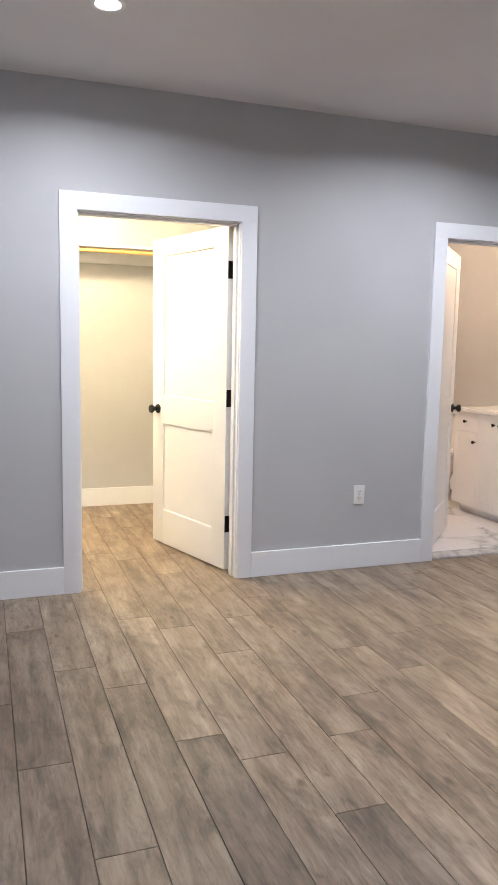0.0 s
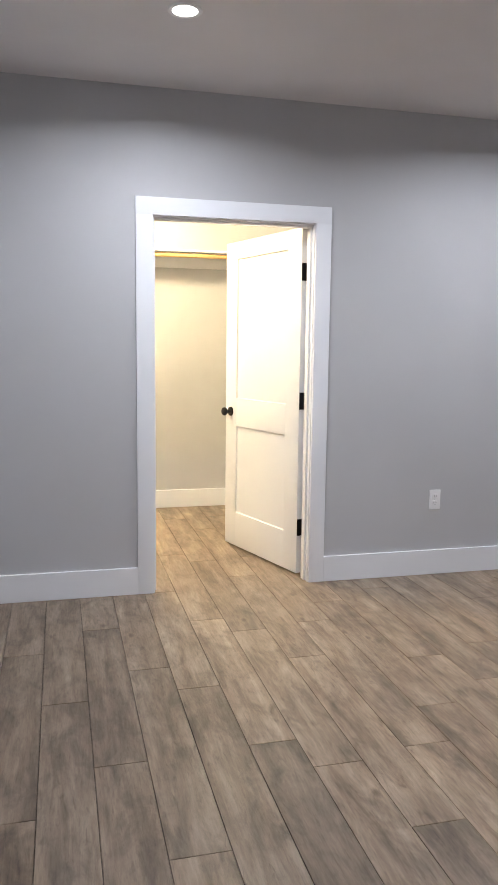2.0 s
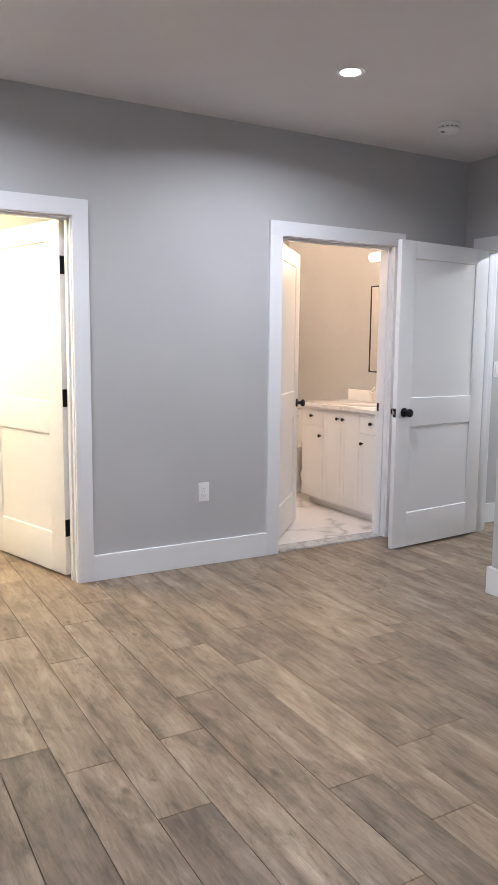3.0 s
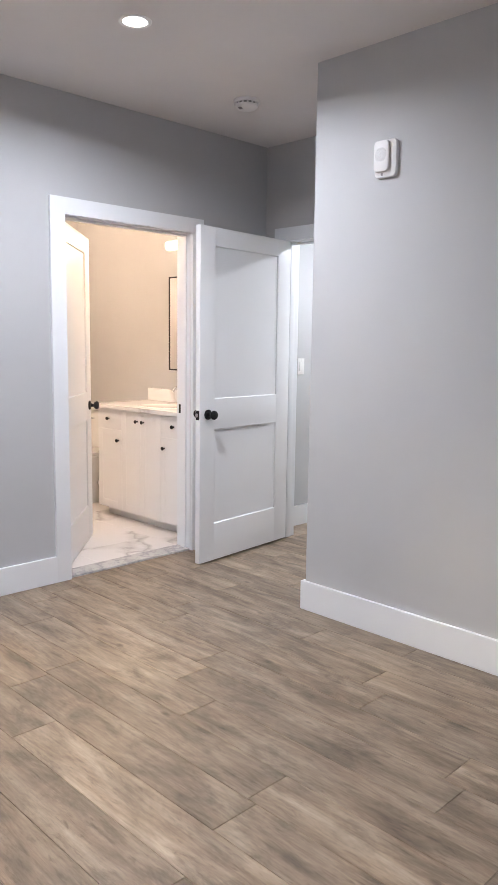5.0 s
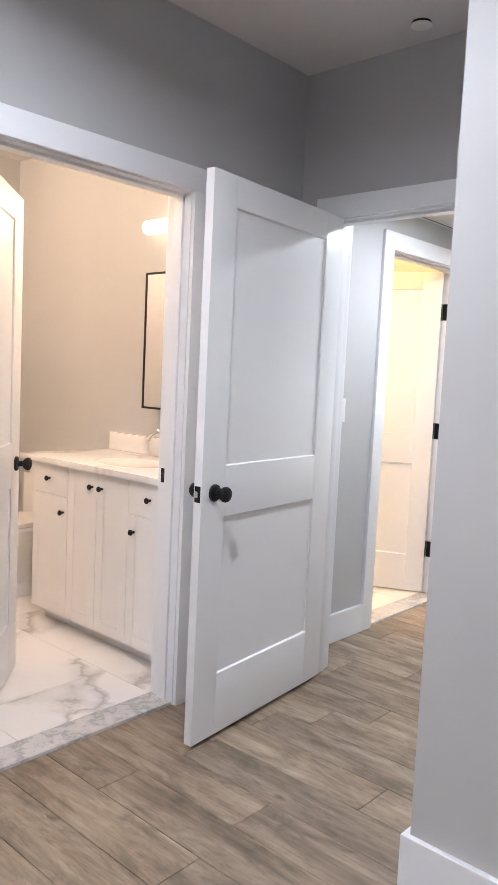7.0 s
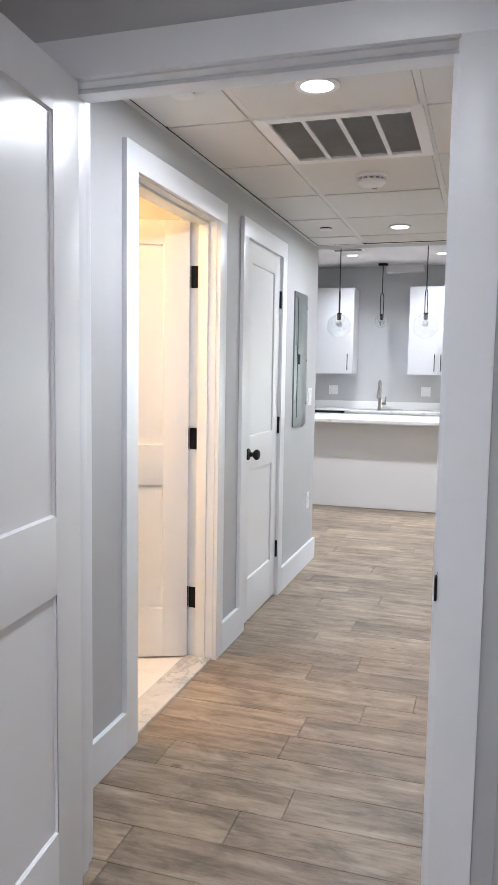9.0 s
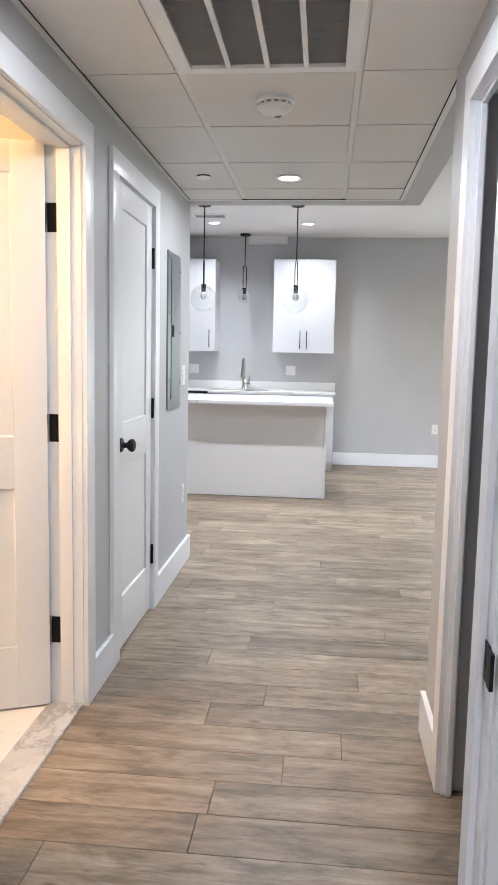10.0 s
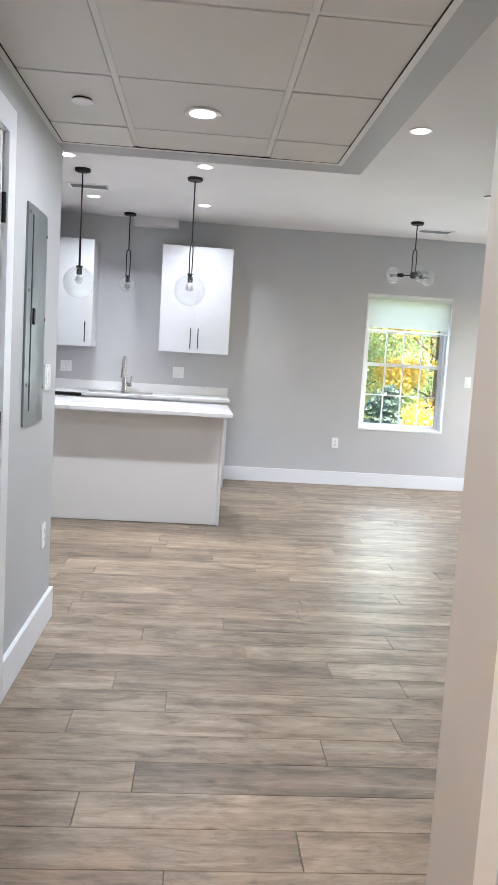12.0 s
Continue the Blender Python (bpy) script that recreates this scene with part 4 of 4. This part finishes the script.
t = thing("kitchen_faucet", pose(12.85, 4.20, 0.916), "brushed steel pull-down kitchen faucet with a side lever", "faucet")
bm = bmesh.new()
lathe(bm, [(0.034, 0.0), (0.034, 0.010), (0.028, 0.016), (0.027, 0.12), (0.022, 0.15), (0.017, 0.16)], seg=24)
part("body", bm, STEEL, t, "", True)
curve_tube("neck", [(0, 0, 0.14), (-0.005, 0, 0.27), (-0.05, 0, 0.36), (-0.115, 0, 0.34), (-0.15, 0, 0.25)], 0.016, STEEL, t)
bm = bmesh.new()
rod(bm, (-0.150, 0, 0.25), (-0.172, 0, 0.14), 0.020, 0.026, 20)
part("spray_head", bm, STEEL, t, "", True)
bm = bmesh.new()
rod(bm, (0, -0.018, 0.075), (0, -0.075, 0.075), 0.022, seg=20)
lv = part("lever_hub", bm, STEEL, t, "", True)
bm = bmesh.new()
rod(bm, (0, -0.062, 0.085), (-0.01, -0.075, 0.165), 0.010, 0.007, 14)
part("lever", bm, STEEL, lv, "", True)

t = thing("kitchen_island", pose(0, 0, 0), "off-white panelled kitchen island cabinet", "kitchen island")
slab("back_panel", ISLAND, t, 10.67, 10.69, 3.212, 4.76, 0.005, 0.884)
slab("body", ISLAND, t, 10.692, 11.49, 3.214, 4.76, 0.0, 0.884)
slab("end_panel", ISLAND, t, 10.664, 11.50, 3.188, 3.210, 0.0, 0.884, bevel=0.001)
slab("end_panel", ISLAND, t, 10.664, 11.50, 4.764, 4.784, 0.0, 0.884, bevel=0.001)
for k in range(4):
    y0 = 3.216 + k * 0.386
    f = slab("door", CABINET, t, 11.492, 11.51, y0, y0 + 0.382, 0.11, 0.875, bevel=0.002)
slab("top", QUARTZ, thing("island_top", pose(0, 0, 0), "white veined quartz island top with an overhang", "countertop"), 10.43, 11.54, 3.135, 4.84, 0.885, 0.915, bevel=0.003)

bm = bmesh.new()
box(bm, FAR - 0.14, FAR - 0.001, 3.711, 4.178, 2.662, LIV_H - 0.001, 0.003)
structure("duct_cover", bm, CEILING, "white boxed-in duct cover under the ceiling", "duct cover")

# ---- pendants and chandelier ----


def glass_globe(bm, r, z, opening=0.03):
    prof = []
    a0 = math.asin(opening / r)
    for k in range(19):
        a = a0 + (math.pi - a0) * k / 18
        prof.append((r * math.sin(a) if k < 18 else 0.0, z + r * math.cos(a)))
    inner = [((r - 0.0015) / r * p, z + (h - z) * (r - 0.0015) / r) for p, h in prof]
    lathe(bm, prof + inner[::-1] + prof[:1], seg=36, caps=False)


BULB = clear_glass("bulb_glass", 0.3, 0.3, (0.93, 0.93, 0.93, 1))


def pendant(m, r, zg, zl0, zl1, label):
    """Origin at the ceiling; zl0, zl1: the bar loop's foot and top, zg: the globe's centre, all below."""
    t = thing("pendant_light", m, label, "pendant light", "kitchen pendant lights")
    bm = bmesh.new()
    lathe(bm, [(0.0, 0.0), (0.062, 0.0), (0.062, -0.018), (0.058, -0.023), (0.0, -0.024)], seg=32)
    part("canopy", bm, BLACK, t, "", True)
    bm = bmesh.new()
    rod(bm, (0, 0, -0.022), (0, 0, zl1), 0.0055, seg=12)
    part("stem", bm, BLACK, t, "", True)
    pts = [(0, -0.018, zl0), (0, -0.018, zl1 - 0.03), (0, -0.012, zl1 - 0.008), (0, 0, zl1), (0, 0.012, zl1 - 0.008), (0, 0.018, zl1 - 0.03), (0, 0.018, zl0)]
    curve_tube("bar_loop", pts, 0.005, BLACK, t)
    bm = bmesh.new()
    rod(bm, (0, 0, zl0 + 0.008), (0, 0, zl0 - 0.004), 0.026, seg=24)
    lathe(bm, [(0.0, zl0 - 0.004), (0.022, zl0 - 0.004), (0.022, zl0 - 0.055), (0.019, zl0 - 0.062), (0.0, zl0 - 0.062)], seg=24)
    part("socket", bm, BLACK, t, "", True)
    bm = bmesh.new()
    glass_globe(bm, r, zg)
    g = part("globe", bm, GLASS, t, "clear glass globe", True)
    g.visible_shadow = True
    bm = bmesh.new()
    lathe(bm, [(0.0, zl0 - 0.062), (0.013, zl0 - 0.062), (0.015, zl0 - 0.070), (0.026, zl0 - 0.082), (0.032, zl0 - 0.098), (0.031, zl0 - 0.113), (0.023, zl0 - 0.126), (0.011, zl0 - 0.133), (0.0, zl0 - 0.134)], seg=24)
    part("bulb", bm, BULB, t, "frosted round bulb, unlit", True)
    return t


p1 = pendant(pose(11.01, 4.413, LIV_H, 0, 0, 88), 0.127, -0.89, -0.765, -0.525, "black pendant with a clear glass globe above the island")
copy_thing(p1, pose(11.03, 3.522, LIV_H, 0, 0, 55))
pendant(pose(12.77, 4.205, LIV_H), 0.085, -0.718, -0.64, -0.37, "black pendant with a clear glass globe above the sink")

t = thing("chandelier", pose(12.13, 1.376, LIV_H), "black three-arm chandelier with clear glass globes", "chandelier")
bm = bmesh.new()
lathe(bm, [(0.0, 0.0), (0.062, 0.0), (0.062, -0.018), (0.058, -0.023), (0.0, -0.024)], seg=32)
part("canopy", bm, BLACK, t, "", True)
bm = bmesh.new()
rod(bm, (0, 0, -0.022), (0, 0, -0.26), 0.0055, seg=12)
part("stem", bm, BLACK, t, "", True)
curve_tube("bar_loop", [(0, -0.018, -0.48), (0, -0.018, -0.29), (0, -0.012, -0.268), (0, 0, -0.26), (0, 0.012, -0.268), (0, 0.018, -0.29), (0, 0.018, -0.48)], 0.005, BLACK, t)
bm = bmesh.new()
lathe(bm, [(0.0, -0.475), (0.028, -0.475), (0.028, -0.525), (0.02, -0.535), (0.0, -0.537)], seg=24)
part("hub", bm, BLACK, t, "", True)
for az in (60, 180, 300):
    turn = Matrix.Rotation(radians(az), 4, "Z")
    bm = bmesh.new()
    rod(bm, (0.02, 0, -0.505), (0.115, 0, -0.505), 0.006, seg=12)
    bm.transform(turn)
    arm = part("arm", bm, BLACK, t, "", True)
    bm = bmesh.new()
    rod(bm, (0.10, 0, -0.505), (0.155, 0, -0.505), 0.021, seg=20)
    bm.transform(turn)
    part("socket", bm, BLACK, arm, "", True)
    side = Matrix.Translation((0.205, 0, -0.505)) @ Matrix.Rotation(radians(-90), 4, "Y")
    bm = bmesh.new()
    glass_globe(bm, 0.08, 0.0, 0.022)
    bm.transform(turn @ side)
    part("globe", bm, GLASS, arm, "clear glass globe", True)
    bm = bmesh.new()
    lathe(bm, [(0.0, 0.05), (0.012, 0.05), (0.014, 0.035), (0.022, 0.012), (0.024, -0.002), (0.018, -0.018), (0.0, -0.025)], seg=20)
    bm.transform(turn @ side)
    part("bulb", bm, BULB, arm, "frosted round bulb, unlit", True)

# ---- window in the far wall ----
wy0, wy1, wz0, wz1 = WIN
t = tagged(thing("window_1", pose(0, 0, 0), "white vinyl double-hung window with grilles and a raised blind", "window"), kind="structure")
XF = FAR + 0.085
for dims in ((wy0, wy0 + 0.035, wz0, wz1), (wy1 - 0.035, wy1, wz0, wz1), (wy0 + 0.035, wy1 - 0.035, wz0, wz0 + 0.035), (wy0 + 0.035, wy1 - 0.035, wz1 - 0.035, wz1)):
    slab("window_frame", VINYL, t, XF - 0.02, XF + 0.06, *dims, bevel=0.002)
for dims in ((FAR + 0.001, XF - 0.02, wy0, wy0 + 0.012, wz0, wz1), (FAR + 0.001, XF - 0.02, wy1 - 0.012, wy1, wz0, wz1), (FAR + 0.001, XF - 0.02, wy0 + 0.012, wy1 - 0.012, wz1 - 0.012, wz1)):
    slab("reveal", TRIM, t, *dims)
slab("window_sill", TRIM, t, FAR - 0.012, XF - 0.02, wy0, wy1, wz0, wz0 + 0.018, bevel=0.002)
mid = 1.37
for x0, z0, z1 in ((XF + 0.002, wz0 + 0.035, mid + 0.02), (XF + 0.030, mid - 0.02, wz1 - 0.035)):
    y0, y1, w = wy0 + 0.036, wy1 - 0.036, 0.038
    bm = bmesh.new()
    for dims in ((y0, y0 + w, z0, z1), (y1 - w, y1, z0, z1), (y0 + w, y1 - w, z0, z0 + w), (y0 + w, y1 - w, z1 - w, z1)):
        box(bm, x0, x0 + 0.026, *dims, 0.002)
    sash = part("sash", bm, VINYL, t, "", True)
    for k in (1, 2, 3):
        y = y0 + w + (y1 - y0 - 2 * w) * k / 4
        slab("grille_bar", VINYL, sash, x0 + 0.009, x0 + 0.017, y - 0.008, y + 0.008, z0 + w, z1 - w)
    zc = (z0 + z1) / 2
    slab("grille_bar", VINYL, sash, x0 + 0.0095, x0 + 0.0165, y0 + w, y1 - w, zc - 0.008, zc + 0.008)
    pane = slab("pane", GLASS, sash, x0 + 0.018, x0 + 0.021, y0 + w - 0.005, y1 - w + 0.005, z0 + w - 0.005, z1 - w + 0.005)
    pane.visible_shadow = False
BLIND = material("blind_white", (0.85, 0.86, 0.86), 0.5)
tr = node(BLIND, "ShaderNodeBsdfTranslucent")
tr.inputs[0].default_value = (0.95, 0.95, 0.94, 1)
mx = node(BLIND, "ShaderNodeMixShader", Fac=0.72)
link(BLIND, BLIND.node_tree.nodes["Principled BSDF"].outputs[0], mx.inputs[1])
link(BLIND, tr.outputs[0], mx.inputs[2])
link(BLIND, mx.outputs[0], BLIND.node_tree.nodes["Material Output"].inputs[0])
b = thing("window_blind", pose(0, 0, 0), "white slatted blind drawn up to the top of the window", "window blind")
slab("head_rail", BLIND, b, FAR + 0.012, FAR + 0.058, wy0 + 0.015, wy1 - 0.015, wz1 - 0.055, wz1 - 0.013, bevel=0.003)
for k in range(14):
    z = wz1 - 0.07 - 0.0215 * k
    bm = bmesh.new()
    lo = [bm.verts.new((FAR + x, y, z + dz)) for y in (wy0 + 0.02, wy1 - 0.02) for x, dz in ((0.028, -0.013), (0.036, 0.001), (0.042, 0.013), (0.044, 0.013), (0.038, 0.001), (0.030, -0.013))]
    for q in range(6):
        bm.faces.new((lo[q], lo[(q + 1) % 6], lo[6 + (q + 1) % 6], lo[6 + q]))
    bm.faces.new(lo[:6])
    bm.faces.new(lo[6:])
    part("slat", bm, BLIND, b)
slab("bottom_rail", BLIND, b, FAR + 0.018, FAR + 0.054, wy0 + 0.02, wy1 - 0.02, 1.735, 1.755, bevel=0.003)

# ---- window in the side wall of the living room ----
sx0, sx1, sz0, sz1 = SIDE_WIN
t = tagged(thing("window_2", pose(0, 0, 0), "plain white vinyl window in the living room side wall", "window"), kind="structure")
for dims in ((sx0, sx0 + 0.05, sz0, sz1), (sx1 - 0.05, sx1, sz0, sz1), ((sx0 + sx1) / 2 - 0.03, (sx0 + sx1) / 2 + 0.03, sz0, sz1), (sx0, sx1, sz0, sz0 + 0.05), (sx0, sx1, sz1 - 0.05, sz1)):
    slab("window_frame", VINYL, t, dims[0], dims[1], LIV_S - 0.10, LIV_S - 0.04, dims[2], dims[3])
pane = slab("pane", GLASS, t, sx0 + 0.04, sx1 - 0.04, LIV_S - 0.075, LIV_S - 0.07, sz0 + 0.04, sz1 - 0.04)
pane.visible_shadow = False

# ---- outdoors ----
GRASS = painted("grass", (0.07, 0.11, 0.03), 0.9, 0.4, 40.0, 0.3)
bm = bmesh.new()
box(bm, FAR + 0.5, 900, -600, 600, -1.2, -1.0)
structure("ground", bm, GRASS, "green lawn outside the window", "ground")
BARK = painted("bark", (0.10, 0.075, 0.055), 0.9, 0.4, 60.0, 0.6)


def leaf_material(name, a, b):
    m = material(name, a, 0.6)
    g = node(m, "ShaderNodeNewGeometry")
    c = ramp(m, g.outputs["Random Per Island"], [(0.0, a), (1.0, b)])
    bs = m.node_tree.nodes["Principled BSDF"]
    link(m, c, bs.inputs["Base Color"])
    tr = node(m, "ShaderNodeBsdfTranslucent")
    link(m, c, tr.inputs[0])
    mx = node(m, "ShaderNodeMixShader", Fac=0.45)
    link(m, bs.outputs[0], mx.inputs[1])
    link(m, tr.outputs[0], mx.inputs[2])
    link(m, mx.outputs[0], m.node_tree.nodes["Material Output"].inputs[0])
    return m


YELLOW = leaf_material("yellow_leaves", (0.62, 0.40, 0.06), (0.70, 0.58, 0.22))
# Greens lifted well above foliage, putting outdoor glare into the leaf colour.
GREEN = leaf_material("green_leaves", (0.22, 0.30, 0.12), (0.50, 0.56, 0.30))
NEEDLE = leaf_material("dark_needles", (0.06, 0.10, 0.07), (0.16, 0.21, 0.17))


def tree(x, y, height, spread, leaves, mat, label, seed, low=0.25):
    r = random.Random(seed)
    t = thing("tree", pose(x, y, -1.0), label, "tree", "trees outside")
    bm = bmesh.new()
    rod(bm, (0, 0, -0.05), (0.1, 0.05, height * 0.8), 0.011 * height, 0.003 * height, 12)
    clumps = []
    for k in range(16):
        z = height * (low + (0.92 - low) * k / 15)
        a = k * 2.4 + r.uniform(-0.4, 0.4)
        reach = spread * (0.45 + 0.55 * math.sin(math.pi * min(1, (z / height - low) / (1 - low) + 0.15))) * r.uniform(0.7, 1.05)
        tip = (reach * math.cos(a), reach * math.sin(a), z + 0.12 * height * r.random())
        rod(bm, (0.1 * z / height, 0, z * 0.85), tip, 0.0035 * height, 0.001 * height, 7)
        clumps += [(tip, 0.30 * spread), (tuple(0.6 * c if q < 2 else c for q, c in enumerate(tip)), 0.32 * spread)]
    part("trunk", bm, BARK, t, "", True)
    vs, fs = [], []
    for _ in range(leaves):
        (cx, cy, cz), rad = r.choice(clumps)
        d = Vector((r.gauss(0, 1), r.gauss(0, 1), r.gauss(0, 0.8))) * rad * 0.55
        c = Vector((cx, cy, cz)) + d
        u = Vector((r.gauss(0, 1), r.gauss(0, 1), r.gauss(0, 1))).normalized()
        w = u.orthogonal().normalized()
        s = r.uniform(0.05, 0.10)
        n = len(vs)
        vs += [tuple(c + u * s), tuple(c + w * s * 0.55), tuple(c - u * s), tuple(c - w * s * 0.55)]
        fs.append((n, n + 1, n + 2, n + 3))
    me = bpy.data.meshes.new("crown")
    me.from_pydata(vs, [], fs)
    me.materials.append(mat)
    crown = new("crown", me)
    crown.parent = t
    return t


tree(26.5, -3.55, 8.0, 1.7, 20000, YELLOW, "tree with bright yellow autumn leaves", 3, 0.04)
tree(29.5, -1.6, 9.0, 2.4, 20000, GREEN, "tree with pale green leaves", 4, 0.06)
tree(22.5, -1.05, 1.75, 0.5, 5000, NEEDLE, "small dark evergreen shrub", 5, 0.05)
tree(33.0, -5.4, 9.5, 3.0, 20000, GREEN, "tree with pale green leaves", 6, 0.06)
tree(35.0, -2.6, 10.0, 3.2, 24000, GREEN, "tree with pale green leaves", 7, 0.04)
tree(37.0, 0.6, 10.0, 3.0, 20000, GREEN, "tree with pale green leaves", 8, 0.06)
tree(40.0, -5.6, 11.0, 3.4, 24000, GREEN, "tree with pale green leaves", 9, 0.03)
tree(42.0, -2.0, 12.0, 3.6, 24000, GREEN, "tree with pale green leaves", 10, 0.03)

# ---- floors ----
bm = bmesh.new()
box(bm, WEST - 0.2, FAR + 0.2, SOUTH - 0.2, 6.6, -0.12, -0.013)
floor = structure("floor", bm, SEAM, "grey-brown wood-look plank floor", "floor")

ROW, START, LONG = 0.1738, 0.545, 1.2
KNOWN = {0: 2.39, 1: 1.897, 2: 2.88, 3: 2.41, 4: 2.232, 5: 1.875, -1: 2.86, -3: 2.08, 15: 3.20, 30: 3.527, 31: 3.322, 32: 3.131, 33: 3.62, 34: 3.42, 35: 3.052, 36: 3.692, 37: 3.537, 38: 2.90, 40: 3.46}
rng = random.Random(5)


def plank_mesh(length):
    bm = bmesh.new()
    g, c = 0.0010, 0.0012
    x0, x1, y0, y1 = g, ROW - g, g, length - g
    low = [bm.verts.new(p) for p in ((x0, y0, -0.012), (x1, y0, -0.012), (x1, y1, -0.012), (x0, y1, -0.012))]
    mid = [bm.verts.new(p) for p in ((x0, y0, -c), (x1, y0, -c), (x1, y1, -c), (x0, y1, -c))]
    up = [bm.verts.new(p) for p in ((x0 + c, y0 + c, 0), (x1 - c, y0 + c, 0), (x1 - c, y1 - c, 0), (x0 + c, y1 - c, 0))]
    bm.faces.new(up)
    for lower, upper in ((low, mid), (mid, up)):
        for i in range(4):
            bm.faces.new((lower[i], lower[(i + 1) % 4], upper[(i + 1) % 4], upper[i]))
    me = bpy.data.meshes.new("plank")
    bm.to_mesh(me)
    bm.free()
    me.materials.append(WOOD)
    return me


plank_meshes = {}
rest_v, rest_f = [], []
made = 0
i = int((WEST - START) / ROW) - 1
while START + i * ROW < FAR:
    x = START + i * ROW
    if x < 2.6:
        lo, hi = SOUTH, 6.3
    elif x < EAST:
        lo, hi = SOUTH, N1 - 0.09
    elif x < HALL_R_END - 0.2:
        lo, hi = 1.1, N1 - 0.09
    elif x < HALL_L_END - 0.1:
        lo, hi = LIV_S, N1 - 0.09
    else:
        lo, hi = LIV_S, KIT_N
    joint = KNOWN.get(i, rng.uniform(0, LONG))
    y = joint - LONG * math.ceil((joint - lo) / LONG)
    while y < hi:
        y0, y1 = max(y, lo), min(y + LONG, hi)
        if y1 - y0 > 0.02:
            near = x < 8.3 and y0 > -0.6 and not (EAST < x < 6.2 and y1 < 2.6) and made < 298
            if near:
                key = round(y1 - y0, 3)
                if key not in plank_meshes:
                    plank_meshes[key] = plank_mesh(y1 - y0)
                p = new("plank", plank_meshes[key])
                p.location = (x, y0, 0)
                p.parent = floor
                made += 1
            else:
                me = plank_mesh(y1 - y0)
                n = len(rest_v)
                rest_v += [(v.co.x + x, v.co.y + y0, v.co.z) for v in me.vertices]
                rest_f += [tuple(n + k for k in f.vertices) for f in me.polygons]
                bpy.data.meshes.remove(me)
        y += LONG
    i += 1
me = bpy.data.meshes.new("far_planks")
me.from_pydata(rest_v, [], rest_f)
me.materials.append(WOOD)
rest = new("far_planks", me)
rest.parent = floor
tagged(rest, kind="stuff")
